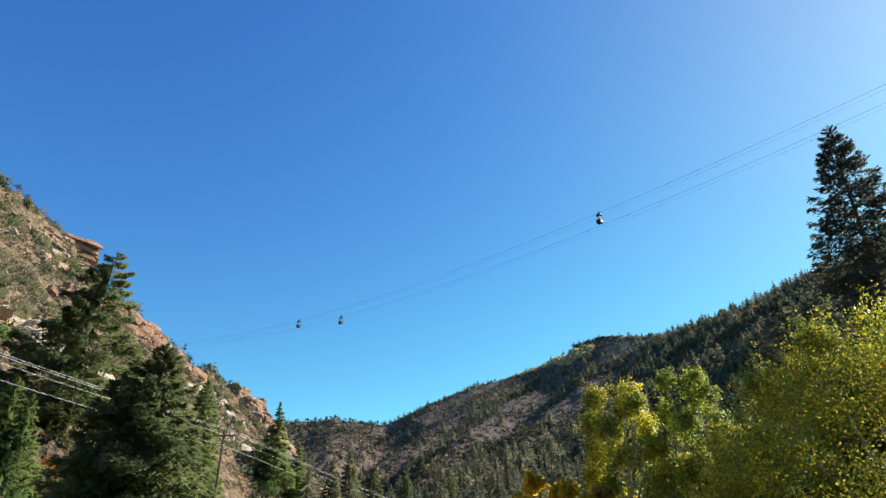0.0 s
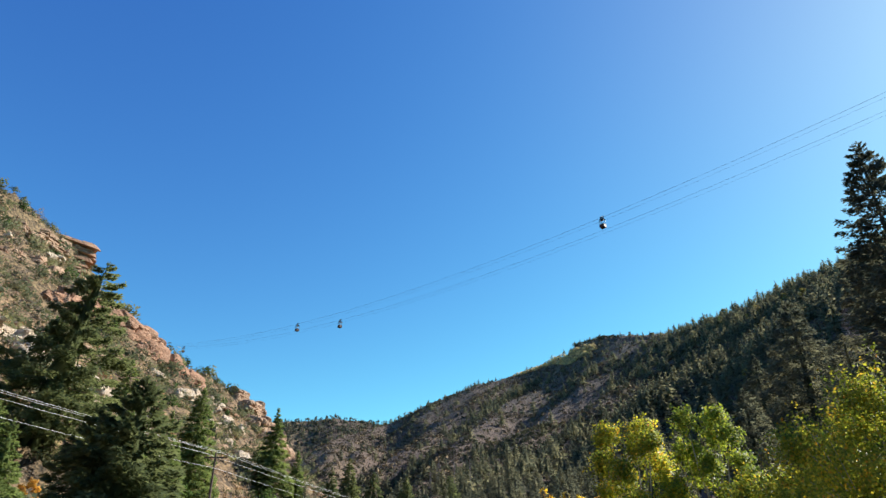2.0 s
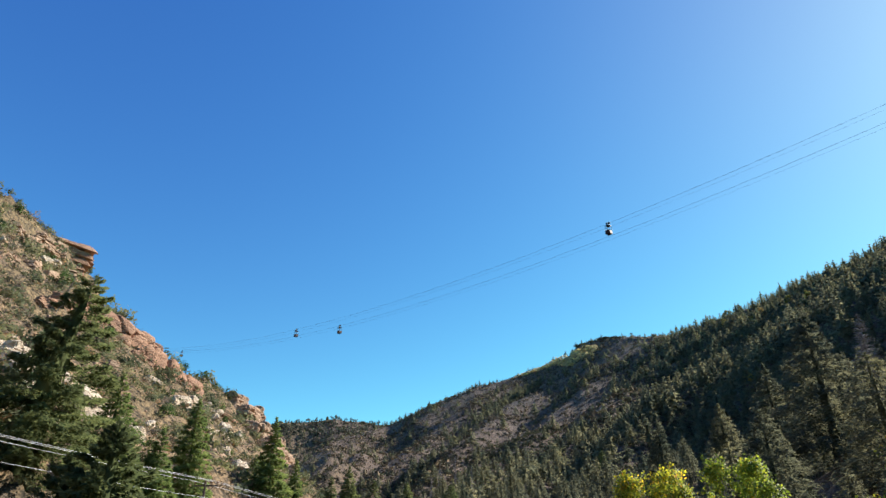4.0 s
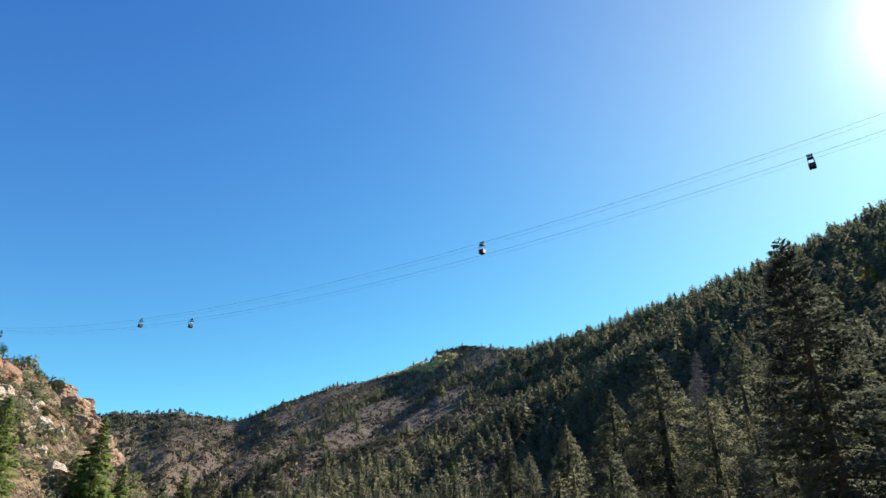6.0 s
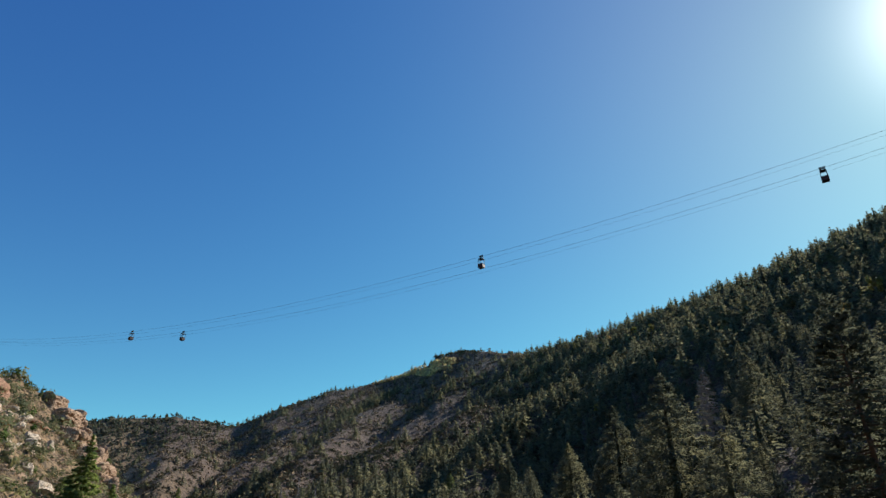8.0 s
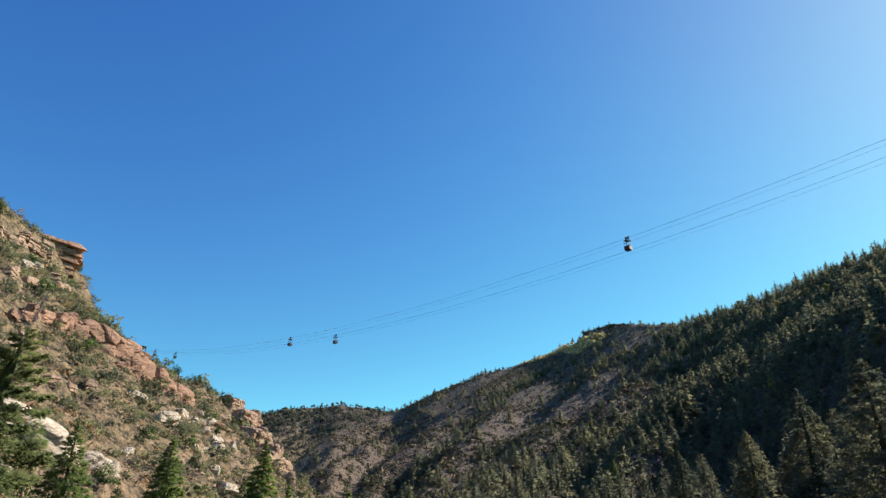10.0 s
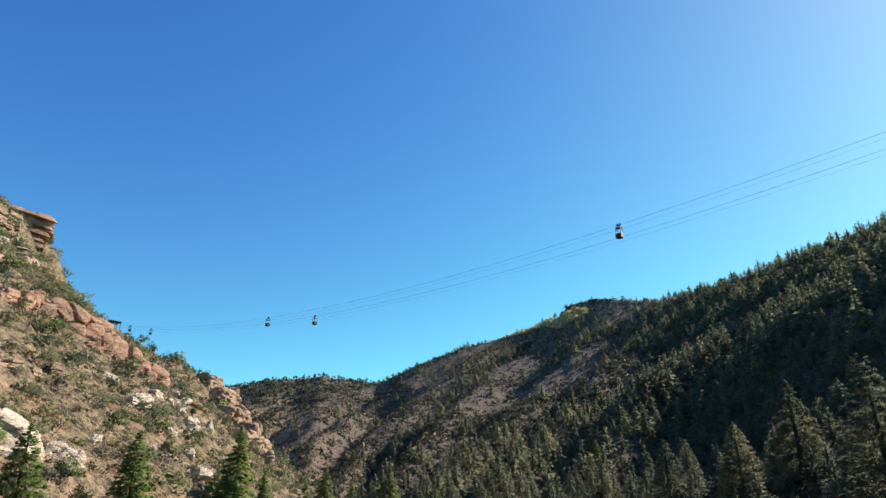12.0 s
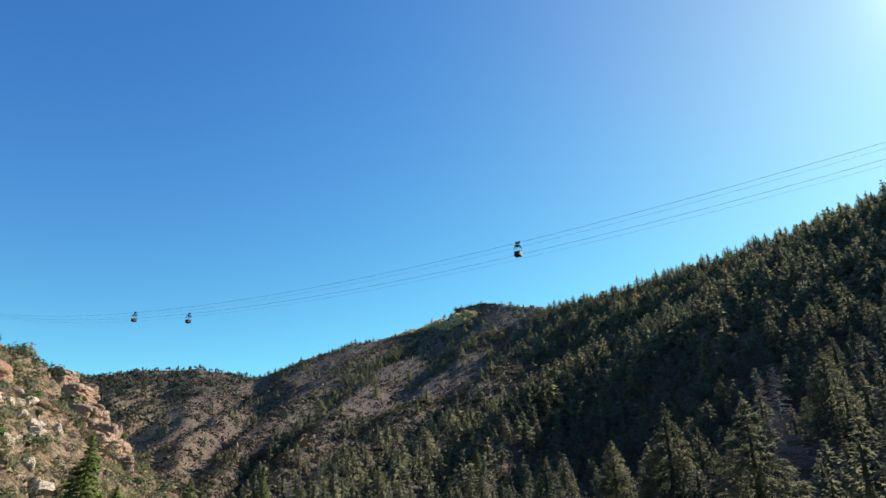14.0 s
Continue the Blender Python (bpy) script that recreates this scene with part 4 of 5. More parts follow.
x, y = left_places(4, 12000, 4.2, lambda x, y, q: q < 0.28 + 0.7 * smooth(-0.1, 0.3, fbm(x, y, 26, 3, 62)))
brush_field("bare_brush", 4, x, y, 1.8, 3.6, GREY_BRUSH, "leafless grey-brown brush on the rocky slope", 90, 0.17)
x, y = left_places(5, 8000, 2.6, lambda x, y, q: q < 0.06 + 0.6 * smooth(0.0, 0.35, fbm(x, y, 28, 3, 63)))
brush_field("rust_brush", 5, x, y, 1.5, 3.0, RUST_BRUSH, "rust-brown autumn brush on the rocky slope", 70, 0.18)
x, y = left_places(6, 8000, 3.6, lambda x, y, q: q < 0.75)
brush_field("dry_grass_tufts", 6, x, y, 0.4, 0.9, SAGE, "dry tan grass and sagebrush on the rocky slope", 12, 0.6)

rs = np.random.RandomState(8)
x, y, az, r = scattered(rs, 30000, -15, 24, 330, 985)
keep = (r < np.interp(az, RIDGE_AZ, RIDGE_R) + 5) & (rs.rand(len(x)) < 0.25 + 0.7 * smooth(-0.2, 0.3, fbm(x, y, 45, 3, 65))) & (left_hill(x, y) < 0)
x, y = x[keep], y[keep]
brush_field("sage_slope", 8, x, y, 1.1, 2.8, SAGE, "brown sagebrush and dry grass on the open ridge", 7, 0.85)
x, y, az, r = scattered(rs, 1500, -15, 20, 330, 960)
keep = (r < np.interp(az, RIDGE_AZ, RIDGE_R)) & (left_hill(x, y) < 0)
brush_field("dark_scrub", 9, x[keep], y[keep], 1.0, 2.6, DARK_SCRUB, "dark scrub on the open ridge", 14, 0.75)
x, y, az, r = scattered(rs, 6500, -24, 0, 700, 1180)
keep = (r < np.interp(az, FAR_AZ, FAR_R)) & (r > np.interp(az, RIDGE_AZ, RIDGE_R) + 12) & (left_hill(x, y) < 0)
brush_field("far_scrub", 10, x[keep], y[keep], 2.4, 5.0, FAR_SCRUB, "dark scrub on the far hill", 8, 0.85)
x, y, az, r = scattered(rs, 7500, 21, 62, 150, 720)
keep = (r < np.interp(az, RIDGE_AZ, RIDGE_R)) & (rs.rand(len(x)) < 0.8)
brush_field("dark_scrub", 14, x[keep], y[keep], 1.2, 2.6, SPRUCE, "dark low growth between the conifers", 10, 0.7)
x, y, az, r = scattered(rs, 13000, -13, 22, 110, 520)
keep = (left_hill(x, y) < 0) & (rs.rand(len(x)) < 0.3 + 0.7 * smooth(-0.2, 0.3, fbm(x, y, 40, 3, 67)))
brush_field("dark_scrub", 15, x[keep], y[keep], 1.2, 3.2, DARK_SCRUB, "dull green scrub on the lower slope", 20, 0.42)
# yellow aspen groves just under the crest
x, y, az, r = scattered(rs, 5200, 6.5, 14.2, 780, 970)
keep = (np.abs(r - np.interp(az, RIDGE_AZ, RIDGE_R) + np.interp(az, (7, 10.5, 12, 13.5), (8, 14, 52, 46))) < np.interp(az, (6.5, 10, 12, 13.2, 14.2), (4, 8, 30, 26, 8)))
brush_field("aspen_grove", 11, x[keep], y[keep], 2.2, 4.0, BARE_GOLD, "pale golden aspen groves along the crest", 14, 0.6)
x, y, az, r = scattered(rs, 2600, 12.2, 16.0, 770, 900)
keep = np.abs(r - np.interp(az, RIDGE_AZ, RIDGE_R) + 1) < 4
brush_field("dark_scrub", 16, x[keep], y[keep], 1.6, 3.4, DARK_SCRUB, "dark scrub along the rim of the knob", 26, 0.4)
x, y, az, r = scattered(rs, 500, 19.0, 22.5, 430, 480)
brush_field("rust_scrub", 12, x[::3], y[::3], 1.5, 3.0, RUST_BRUSH, "rust-brown scrub between the conifers", 14, 0.5)


def junipers():
    x, y = left_places(21, 900, 11, lambda x, y, q: q < 0.75)
    rs = np.random.RandomState(22)
    kinds = []
    for i in range(5):
        thing = new("juniper")
        V, F = bush_arrays(np.random.RandomState(230 + i), 420, 0.16, 1.0)
        part("crown", array_mesh("crown", V * 1.5 + np.array([0, 0, 0.5]), F, JUNIPER, normals=ball_normals(V)), thing)
        part("trunk", array_mesh("trunk", *tube_arrays([(0, 0, -0.4), (0.05, 0, 0.6), (0.1, 0.05, 1.4)], (0.16, 0.12, 0.05), 6), BARK, True), thing)
        tagged(thing, "small rounded green juniper among the rocks", "juniper", "junipers on the rocky slope")
        kinds.append(thing)
    for n, (px, py) in enumerate(zip(x[:110], y[:110])):
        ob = kinds[n] if n < 5 else copy_thing(kinds[n % 5], Matrix())
        stand(ob, px, py, 0.1, rs.uniform(0, 360), rs.uniform(1.2, 2.6))

    # a few that stand against the sky
    for k, (px, py, size) in enumerate(((-139.7, 319.3, 2.0), (-123, 298.5, 2.1), (-116, 301.5, 1.5), (-111.5, 309, 1.4))):
        stand(copy_thing(kinds[k], Matrix()), px, py, 0.1, 70 * k, size)


junipers()
snag = dead_tree(71, -122.8, 191.6, 12, 1.2)
snag.matrix_basis = snag.matrix_basis @ pose(0, 0, 0, 0, 14, 0)
tagged(snag, "leaning grey dead snag on the rocky slope")
stand(tagged(conifer("conifer_tree", 160, 4.5, 0.9, 1500, YOUNG, "small lone fir on the crest of the spur", boughs=40, blade=0.08), group="conifers below the rocky slope"), -107.5, 314)


# ---- rocks ----
def rock_arrays(seed, nu, nv, size, box=5.0, cells=40, depth=0.05, crease=0.06, flat=2.2):
    """A mass of jointed sandstone: a boxy body cut into blocks by cracks, each block standing a little in or out."""
    rs = np.random.RandomState(seed)
    u = np.arange(nu) * 2 * np.pi / nu
    v = np.linspace(-np.pi / 2, np.pi / 2, nv)
    V, U = np.meshgrid(v, u, indexing="ij")
    d = np.stack([np.cos(V) * np.cos(U), np.cos(V) * np.sin(U), np.sin(V)], -1).reshape(-1, 3)
    p = d / (np.abs(d) ** box).sum(1, keepdims=True) ** (1 / box)
    size = np.asarray(size, dtype=float)
    ref = size.min()
    scale = size / ref
    q = p * scale
    seeds = rs.uniform(-1, 1, (cells, 3)) * scale
    metric = np.array([1.0, 1.0, flat])
    dist = np.linalg.norm((q[:, None] - seeds[None]) * metric, axis=2)
    order = np.sort(dist, axis=1)
    near = dist.argmin(1)
    push = rs.uniform(-1, 1, cells)[near] * depth
    gap = order[:, 1] - order[:, 0]
    groove = np.exp(-(gap / (0.5 * crease)) ** 2) * crease
    layer = np.sin(q[:, 2] * 9 + 2 * np.sin(q[:, 0] * 1.3 + seed)) * 0.02
    q = q + p * (push - groove + layer + rs.uniform(-0.012, 0.012, len(q)))[:, None]
    # irregular whole: lean and taper
    q[:, 0] += 0.10 * q[:, 2] * rs.uniform(-1, 1)
    q[:, :2] *= (1 - 0.12 * q[:, 2:3] / scale[2]) * (1 + 0.07 * np.sin(q[:, :2] * 2.3 + seed))
    i, j = np.meshgrid(np.arange(nv - 1), np.arange(nu), indexing="ij")
    j2 = (j + 1) % nu
    F = np.stack([i * nu + j, i * nu + j2, (i + 1) * nu + j2, (i + 1) * nu + j], -1).reshape(-1, 4)
    return q * ref / 2, F


BOULDERS = {m.name: [array_mesh("boulder", *rock_arrays(700 + i, 24, 14, (1, 1 - 0.05 * i, 0.8), 7.0, 10, 0.24, 0.13, 1.3), m) for i in range(7)] for m in (RED_ROCK, TAN_ROCK, PALE_ROCK)}


def boulder(mat, x, y, size, seed, label, sink=0.3):
    rs = np.random.RandomState(seed)
    ob = new("boulder", BOULDERS[mat.name][rs.randint(7)])
    sx, sy, sz = size * rs.uniform(0.8, 1.5), size * rs.uniform(0.7, 1.1), size * rs.uniform(0.55, 0.95)
    ob.matrix_basis = pose(x, y, ground_z(x, y) + sz * (0.45 - sink), rs.uniform(-15, 15), rs.uniform(10, 40), rs.uniform(0, 360)) @ Matrix.Diagonal((sx, sy, sz, 1))
    return tagged(ob, label, "boulder", "boulders on the rocky slope")


def ledge_arrays(seed, size, layers, step=0.05):
    """Beds of sandstone one above the other, each a jointed slab that stands in or out of the next."""
    rs = np.random.RandomState(seed)
    long, deep, tall = size
    cuts = np.concatenate([[0], np.cumsum(rs.uniform(0.5, 1.6, layers))])
    cuts = tall * (cuts / cuts[-1] - 0.5)
    pieces = []
    for k in range(layers):
        t = cuts[k + 1] - cuts[k]
        L, D = long * (1 - rs.uniform(0, 2 * step)), deep * (1 - rs.uniform(0, 2 * step))
        V, F = rock_arrays(seed * 31 + k, 48, 14, (L, D, t * 1.04), 14.0, 16, 0.09, 0.12, 0.7)
        V = V + np.array([rs.uniform(-1, 1) * (long - L) * 0.5, rs.uniform(-1, 1) * (deep - D) * 0.5, (cuts[k] + cuts[k + 1]) / 2])
        pieces.append((V, F))
    return pieces


def outcrop(mat, a, b, depth, tall, seed, label, box=5.0, cells=70, flat=2.2, lean=0.0, fine=(84, 40), beds=0, depth_of=0.13, crease=0.10):
    """A long rock mass whose axis runs from a to b; beds: a pile of that many layers."""
    a, b = Vector(a), Vector(b)
    w = b - a
    x = w.normalized()
    y = Vector((0, 0, 1)).cross(x).normalized()
    z = x.cross(y)
    turn = Matrix((x, y, z)).transposed().to_4x4() @ pose(0, 0, 0, lean, 0, 0)
    shape = ledge_arrays(seed, (w.length, depth, tall), beds) if beds else rock_arrays(seed, *fine, (w.length, depth, tall), box, cells, depth_of, crease, flat)
    ob = new("rock_outcrop", None if beds else array_mesh("rock_outcrop", *shape, mat))
    for bed in shape if beds else ():
        part("rock_bed", array_mesh("rock_bed", *bed, mat), ob)
    ob.matrix_basis = Matrix.Translation((a + b) / 2) @ turn
    return tagged(ob, label, "rock outcrop")


def caprock_beds():
    """Hard beds over softer ones: the top beds overhang at the free end, the lower ones step back."""
    beds = ((0.3, 2.9, -15, 13.4, 13.0), (-2.6, 4.4, -14.8, 13.6, 12.9), (-7.0, 3.9, -12.5, 12.7, 12.5), (-10.9, 3.2, -9, 12.2, 11.9), (-14.1, 3.4, -7, 13.0, 13))
    pieces = []
    for k, (z, t, x0, x1, deep) in enumerate(beds):
        V, F = rock_arrays(5100 + k, 72, 14, (x1 - x0, deep, t * 1.04), 16.0, 34, 0.22, 0.24, 0.45)
        pieces.append((V + np.array([(x0 + x1) / 2, 0, z - t / 2]), F))
    return pieces


def rocks():
    rs = np.random.RandomState(31)
    H = ground_z
    # great pale boulders
    for k, (x, y, s) in enumerate(((-95, 270, 5.5), (-98, 266, 3.5), (-101, 220, 5), (-91, 223, 6), (-85, 250, 6), (-67, 215, 6), (-84.7, 272, 4), (-85.5, 123.7, 6.0), (-89, 127, 5), (-82.5, 121, 4), (-92, 131, 4.5), (-80, 124, 3), (-88, 118, 3.5))):
        boulder(PALE_ROCK, x, y, s, 800 + k, "great pale sandstone boulder on the dry slope")
    x, y = left_places(41, 3200, 3.6, lambda x, y, q: q < 0.08 + 0.75 * smooth(0.05, 0.35, fbm(x, y, 40, 3, 71)))
    for k, (px, py) in enumerate(zip(x[:260], y[:260])):
        mat, lab = ((PALE_ROCK, "pale sandstone boulder on the dry slope"), (TAN_ROCK, "tan sandstone boulder on the dry slope"), (RED_ROCK, "reddish sandstone boulder on the dry slope"))[rs.choice(3, p=(0.35, 0.35, 0.3))]
        boulder(mat, px, py, 1.2 + 4.2 * rs.rand() ** 2, 900 + k, lab)
    # caprock and cliffs at the head of the spur
    cap = new("rock_outcrop")
    axis = Vector((24, 19, -2.5)).normalized()
    side = Vector((0, 0, 1)).cross(axis).normalized()
    cap.matrix_basis = Matrix.Translation((-202.5, 304, 164.0)) @ Matrix((axis, side, axis.cross(side))).transposed().to_4x4()
    for bed in caprock_beds():
        part("rock_bed", array_mesh("rock_bed", *bed, RED_ROCK), cap)
    tagged(cap, "layered reddish caprock jutting from the head of the spur", "rock outcrop")
    # the great red slabs that lie along the slope
    top, foot = Vector((-128, 216, 0)), Vector((-105, 263, 0))
    for k in range(7):
        c = top.lerp(foot, (k + 0.5) / 7)
        d = (foot - top).normalized()
        c.z = H(c.x, c.y) + rs.uniform(-0.6, 1.0)
        half = rs.uniform(5.5, 8.0)
        outcrop(RED_ROCK, c - d * half + Vector((-1.5, 0, 2.4)), c + d * half + Vector((1.5, 0, -2.8)), rs.uniform(7, 9), rs.uniform(7.5, 10), 1500 + k, "smooth red sandstone slab lying along the slope", 4.0, 9, 1.0, fine=(72, 34), depth_of=0.26, crease=0.2)
    # broken bands of rock, and the nose of the spur
    looks = {"tan": (TAN_ROCK, "tan sandstone block in a broken ledge"), "red": (RED_ROCK, "red sandstone block in a jointed cliff band"), "pale": (PALE_ROCK, "pale sandstone block among boulders")}
    for q, ((ax, ay), (bx, by), n, s0, s1, kind) in enumerate(BANDS):
        for k in range(n):
            f = (k + rs.uniform(0.1, 0.9)) / n
            w = rs.uniform(s0, s1)
            x, y = ax + (bx - ax) * f + rs.uniform(-0.25, 0.25) * w, ay + (by - ay) * f + rs.uniform(-0.2, 0.2) * w
            turn = math.atan2(by - ay, bx - ax) + rs.uniform(-0.5, 0.5)
            tall = w * rs.uniform(0.55, 0.95)
            z = H(x, y) + tall * (rs.uniform(-0.2, 0.0) if kind == "tan" else rs.uniform(0.02, 0.2))
            dip = w * rs.uniform(-0.12, 0.12)
            a = (x - w / 2 * math.cos(turn), y - w / 2 * math.sin(turn), z + dip)
            b = (x + w / 2 * math.cos(turn), y + w / 2 * math.sin(turn), z - dip)
            outcrop(looks[kind][0], a, b, w * rs.uniform(0.6, 0.9), tall, 2000 + q * 20 + k, looks[kind][1], 8.0, 26, 2.2, fine=(52, 24), depth_of=0.16, crease=0.14, beds=int(rs.randint(2, 4)) if kind == "tan" else 0)
    # the massive jointed nose of the spur: level-bedded bodies, mostly sunk in the hillside, stepping down to the valley
    for k, (x, y, long, deep, tall) in enumerate(((-107, 322, 13, 13, 11), (-100, 321, 15, 15, 13), (-92, 319, 15, 16, 16), (-85, 318, 14, 16, 16), (-79, 316, 12, 15, 14), (-74, 315, 9, 12, 10), (-94, 312, 13, 10, 9), (-84, 310, 11, 9, 8))):
        z, turn = H(x, y) - 0.22 * tall, rs.uniform(-2.0, 3.0)
        outcrop(TAN_ROCK, (x - long / 2, y - turn, z + 0.5), (x + long / 2, y + turn, z - 0.5), deep, tall, 1700 + k, "massive tan jointed sandstone cliff at the nose of the spur", 7.0, 60, 2.6, fine=(120, 56), depth_of=0.16, crease=0.11)
    # pale broken ledges low on the slope
    outcrop(PALE_ROCK, (-92, 140, 48), (-79, 156, 38), 8, 10, 63, "pale broken ledge low on the slope", 3.4, 60, 1.4)
    outcrop(PALE_ROCK, (-81, 159, 41), (-75, 166, 38), 5, 5, 64, "pale rock ledge low on the slope", 3.4, 30, 1.4)
    outcrop(TAN_ROCK, (-104, 236, 68), (-92, 252, 60), 5, 5, 65, "tan rock ledge on the dry slope", 4.0, 40, 1.8)
    outcrop(TAN_ROCK, (-78, 200, 44), (-70, 216, 38), 5, 5, 66, "tan rock ledge on the dry slope", 4.0, 40, 1.8)
    x, y = left_places(47, 700, 17, lambda x, y, q: (q < 0.8) & (left_hill(x, y) > 22))
    for k, (px, py) in enumerate(zip(x[:26], y[:26])):
        mat, lab = ((TAN_ROCK, "tan broken ledge on the dry slope"), (RED_ROCK, "red broken ledge on the dry slope"))[k % 3 == 0]
        L = 3 + 5 * rs.rand()
        outcrop(mat, (px - L * 0.3, py - L, H(px, py) + L * 0.15), (px + L * 0.3, py + L, H(px, py) - L * 0.35), 3 + 2 * rs.rand(), 2.2 + 2 * rs.rand(), 1200 + k, lab, 4.0, 26, 1.8, fine=(44, 20))


def loose_stones():
    """Scree between the ledges."""
    rs = np.random.RandomState(77)
    x, y = left_places(78, 9000, 1.2, lambda x, y, q: q < 0.05 + 0.8 * smooth(0.0, 0.4, fbm(x, y, 24, 3, 79)))
    kinds = [rock_arrays(750 + i, 7, 5, (1, 0.9, 0.7), 3.0, 5, 0.15, 0.1, 1.2) for i in range(5)]
    ob = new("loose_stones", array_mesh("loose_stones", *placed(rs, kinds, x, y, height(x, y) + 0.35, 0.5 + 1.1 * rs.rand(len(x)) ** 2, ball_normals)[:2], TAN_ROCK))
    tagged(ob, "loose pale stones strewn over the rocky slope", "stones", kind="stuff")


rocks()
loose_stones()


# ---- the ropeway ----
def rope_point(s, lane, drop=0.0):
    """A point on the ropeway, s metres from the upper station; lane 0 or 1."""
    side = 6.0 if lane else 0.0
    z = 115 - 0.2359 * s + 0.00044 * s * s
    return Vector((-157 + (s + side) * 0.7071, 333 + (side - s) * 0.7071, z - drop))


def ropes():
    for lane in (0, 1):
        for drop, rad, lab in ((0.0, 0.025, "thick steel track rope spanning the valley"), (1.0, 0.014, "thin steel haul rope spanning the valley")):
            pts = [rope_point(s, lane, drop) for s in np.linspace(-16, 640, 120)]
            ob = new("steel_rope", array_mesh("steel_rope", *tube_arrays(pts, [rad] * 120, 5), ROPE, True))
            tagged(ob, lab, "cable", "ropes of the aerial ropeway")


def box_bm(bm, x, y, z, sx, sy, sz, bevel=0.0):
    r = bmesh.ops.create_cube(bm, size=1, matrix=Matrix.Translation((x, y, z)) @ Matrix.Diagonal((sx, sy, sz, 1)))
    if bevel:
        bmesh.ops.bevel(bm, geom=list({e for v in r["verts"] for e in v.link_edges}), offset=bevel, segments=2, affect="EDGES")
    return r["verts"]


def rod_bm(bm, a, b, rad, sides=8):
    a, b = Vector(a), Vector(b)
    m = Matrix.Translation((a + b) / 2) @ (b - a).to_track_quat("Z", "Y").to_matrix().to_4x4()
    bmesh.ops.create_cone(bm, cap_ends=True, segments=sides, radius1=rad, radius2=rad, depth=(b - a).length, matrix=m)


def bm_part(name, fill, mat, parent, label=""):
    bm = bmesh.new()
    fill(bm)
    me = bpy.data.meshes.new(name)
    bm.to_mesh(me)
    bm.free()
    me.materials.append(mat)
    return part(name, me, parent, label)


def tram_car():
    """An open ropeway car, 3 m from its wheels to its floor, hung at its own zero; x runs along the rope."""
    car = new("ropeway_car")
    carriage = bm_part("carriage", lambda b: box_bm(b, 0, 0.10, -0.10, 1.05, 0.14, 0.22, 0.03), STEEL, car, "dark steel carriage")
    for wx in (-0.42, -0.15, 0.15, 0.42):
        bm_part("wheel", lambda b: rod_bm(b, (wx, -0.06, 0.13), (wx, 0.06, 0.13), 0.13, 14), STEEL, carriage)
    for sx in (-1, 1):
        for sy in (-1, 1):
            def arm(b):
                rod_bm(b, (sx * 0.2, sy * 0.05 + 0.05, -0.2), (sx * 0.5, sy * 0.5, -0.75), 0.045)
                rod_bm(b, (sx * 0.5, sy * 0.5, -0.75), (sx * 0.6, sy * 0.55, -2.9), 0.045)
            bm_part("hanger_arm", arm, STEEL, car)
        bm_part("cross_brace", lambda b: (rod_bm(b, (sx * 0.5, -0.5, -0.8), (sx * 0.54, 0.53, -1.4), 0.03), rod_bm(b, (sx * 0.5, 0.5, -0.8), (sx * 0.54, -0.53, -1.4), 0.03)), STEEL, car)
    bm_part("roof", lambda b: box_bm(b, 0, 0, -0.72, 1.1, 1.1, 0.06, 0.02), STEEL, car)

    def tub(b):
        box_bm(b, 0, 0, -2.92, 1.26, 1.16, 0.08, 0.02)
        for s in (-1, 1):
            box_bm(b, s * 0.61, 0, -2.5, 0.05, 1.16, 0.8, 0.015)
            box_bm(b, 0, s * 0.56, -2.5, 1.18, 0.05, 0.8, 0.015)
    bucket = bm_part("tub", tub, TUB_RED, car, "rust-red painted tub")
    bm_part("rim", lambda b: [rod_bm(b, (sx * 0.62, -0.58, -2.08), (sx * 0.62, 0.58, -2.08), 0.04) for sx in (-1, 1)] + [rod_bm(b, (-0.62, sy * 0.58, -2.08), (0.62, sy * 0.58, -2.08), 0.04) for sy in (-1, 1)], STEEL, bucket)
    bm_part("bench", lambda b: box_bm(b, 0, 0.3, -2.5, 1.0, 0.4, 0.06, 0.02), CREAM, bucket)
    return tagged(car, "small open rust-red ropeway car hanging from steel ropes", "ropeway car", "cars of the aerial ropeway")


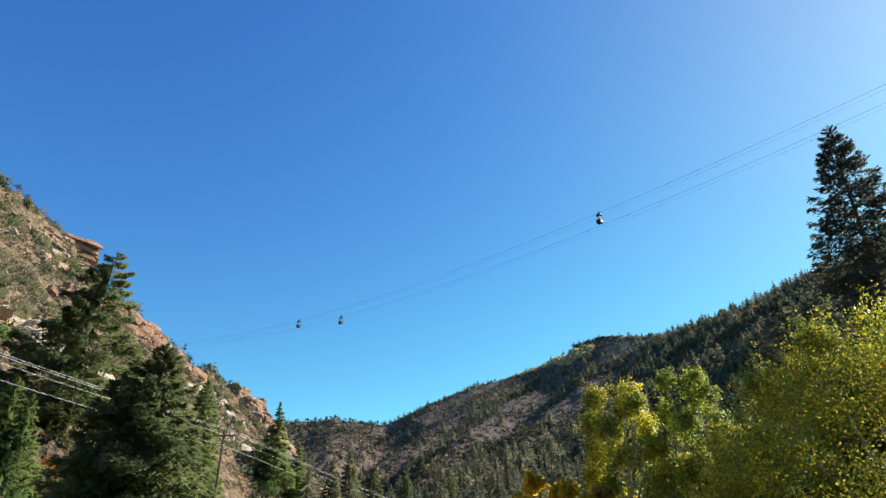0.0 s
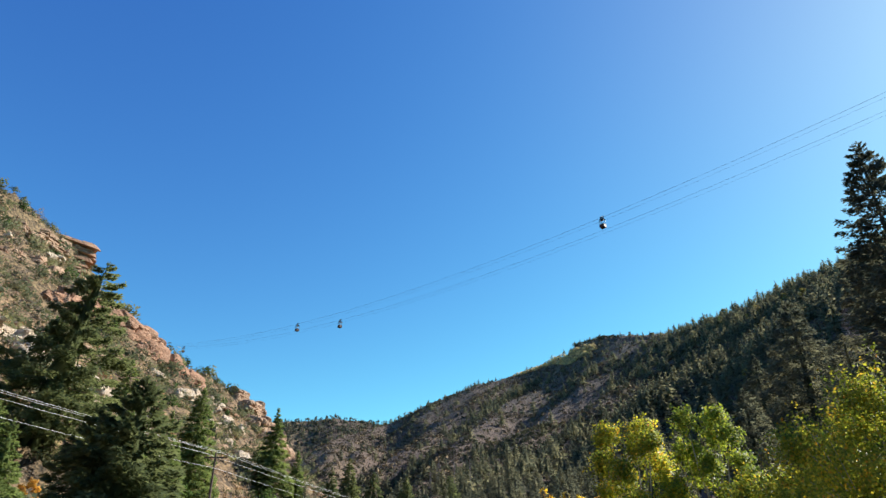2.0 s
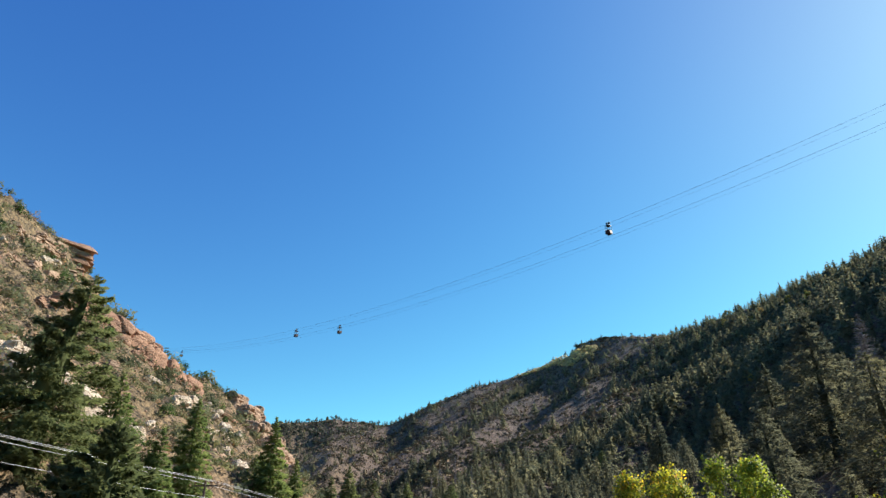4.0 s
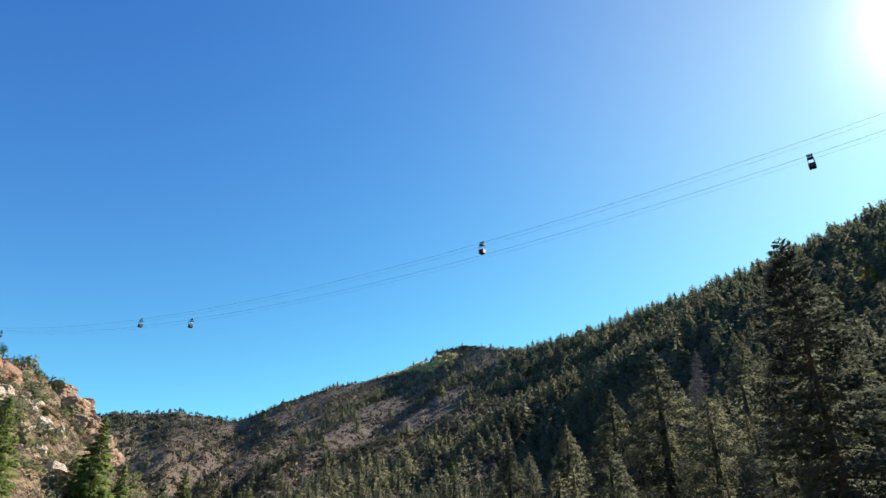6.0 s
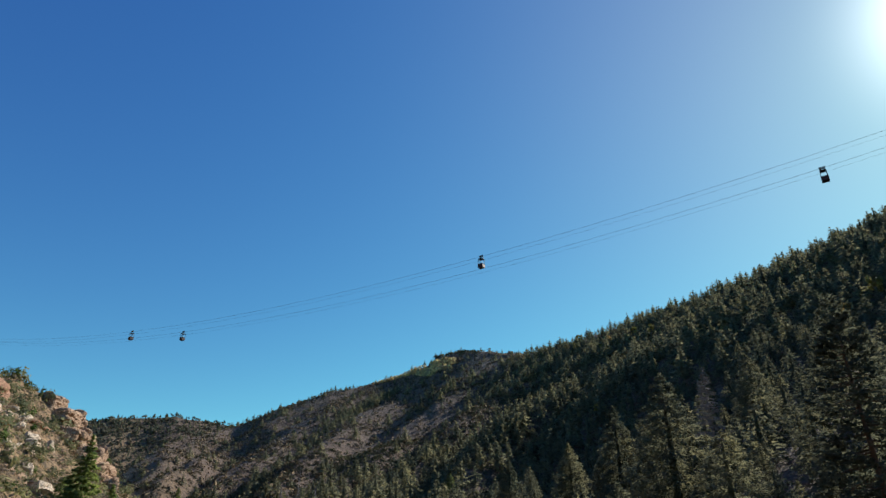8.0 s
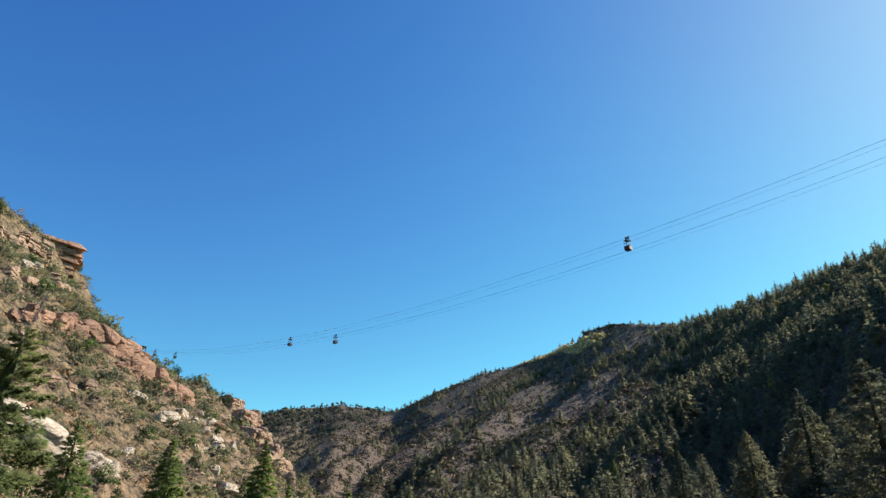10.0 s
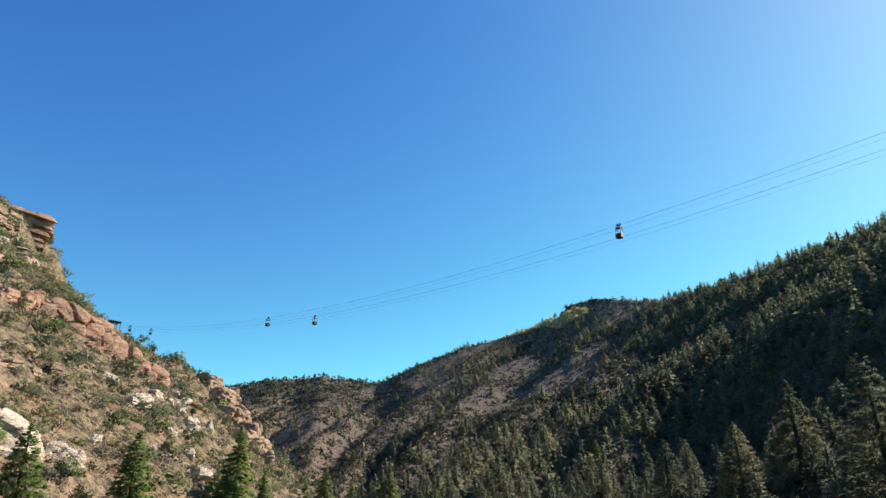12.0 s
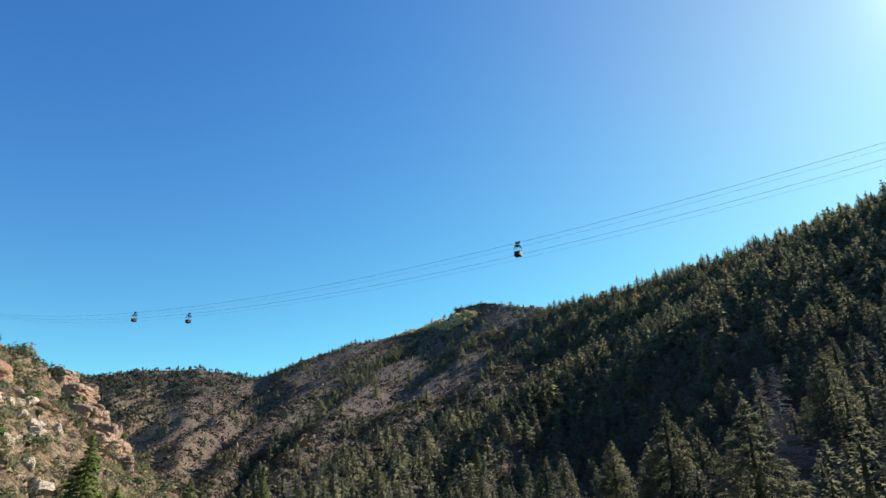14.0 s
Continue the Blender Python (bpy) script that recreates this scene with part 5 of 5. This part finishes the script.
def ropeway():
    ropes()
    car = tram_car()
    first = True
    for s, lane in ((277.2, 0), (142.6, 0), (12.3, 0), (347.5, 1), (162.0, 1), (23.5, 1)):
        ob = car if first else copy_thing(car, Matrix())
        ob.matrix_basis = Matrix.Translation(rope_point(s, lane, -0.06)) @ pose(0, 0, 0, 0, 0, -45)
        first = False
    # upper station on the spur
    st = new("ropeway_station")
    p = rope_point(-15, 0)
    g = ground_z(p.x, p.y)
    st.matrix_basis = pose(p.x + 0.2, p.y + 1.0, 0, 0, 0, -45)
    bm_part("roof", lambda b: box_bm(b, 0, 0, p.z + 0.9, 6.4, 6.4, 0.35, 0.1), ROOF, st, "dark sheet-metal roof")
    for sx in (-2.7, 2.7):
        for sy in (-2.7, 0, 2.7):
            bm_part("post", lambda b: box_bm(b, sx, sy, (p.z + 0.8 + min(g, p.z) - 14) / 2, 0.3, 0.3, p.z + 0.8 - (min(g, p.z) - 14), 0.04), POLE_WOOD, st)
    bm_part("rope_beam", lambda b: box_bm(b, 2.4, 0, p.z + 0.3, 0.4, 6.0, 0.4, 0.05), STEEL, st)
    bm_part("deck", lambda b: box_bm(b, 0, 0, p.z - 4.2, 6.0, 6.4, 0.3, 0.05), POLE_WOOD, st)
    tagged(st, "dark open-sided ropeway station on the rocky spur", "ropeway station")


ropeway()


# ---- the power line ----
def utility_pole(x, y, top, wires_way):
    thing = new("utility_pole")
    g = ground_z(x, y)
    thing.matrix_basis = pose(x, y, 0, 0, 0, wires_way)
    part("shaft", array_mesh("shaft", *tube_arrays([(0, 0, g - 0.8), (0, 0, (g + top) / 2), (0, 0, top)], (0.18, 0.15, 0.12), 10), POLE_WOOD, True), thing)
    arm = bm_part("crossarm", lambda b: box_bm(b, 0, 0.2, top - 0.5, 2.7, 0.12, 0.15, 0.02), POLE_WOOD, thing)
    for wx in (-1.2, 0.6, 1.2):
        bm_part("insulator", lambda b: (rod_bm(b, (wx, 0.2, top - 0.41), (wx, 0.2, top - 0.2), 0.05), rod_bm(b, (wx, 0.2, top - 0.2), (wx, 0.2, top - 0.08), 0.09)), PORCELAIN, arm, "brown porcelain insulator")
    bm_part("brace", lambda b: (rod_bm(b, (-0.9, 0.24, top - 0.55), (0, 0.2, top - 1.3), 0.03), rod_bm(b, (0.9, 0.24, top - 0.55), (0, 0.2, top - 1.3), 0.03)), STEEL, thing)
    return tagged(thing, "tall weathered wooden utility pole with a crossarm", "utility pole", "poles of the power line")


def power_line():
    poles = ((-41.0, 40.0, 20.2), (-25.84, 76.35, 18.5), (-12.0, 150.0, 17.4))
    for x, y, top in poles:
        utility_pole(x, y, top, -4)
    for (ax, ay, az), (bx, by, bz) in zip(poles, poles[1:]):
        for off, drop, sag in ((-1.2, 0.05, 0.2), (0.6, 0.05, 0.2), (1.2, 0.05, 0.2), (0.2, 1.7, 0.3)):
            pts = []
            for t in np.linspace(0, 1, 24):
                pts.append((ax + (bx - ax) * t + off, ay + (by - ay) * t, az + (bz - az) * t - drop - sag * 4 * t * (1 - t)))
            ob = new("overhead_wire", array_mesh("overhead_wire", *tube_arrays(pts, [0.014] * 24, 5), WIRE, True))
            tagged(ob, "bright bare overhead wire strung between wooden poles", "wire", "wires of the power line")


power_line()
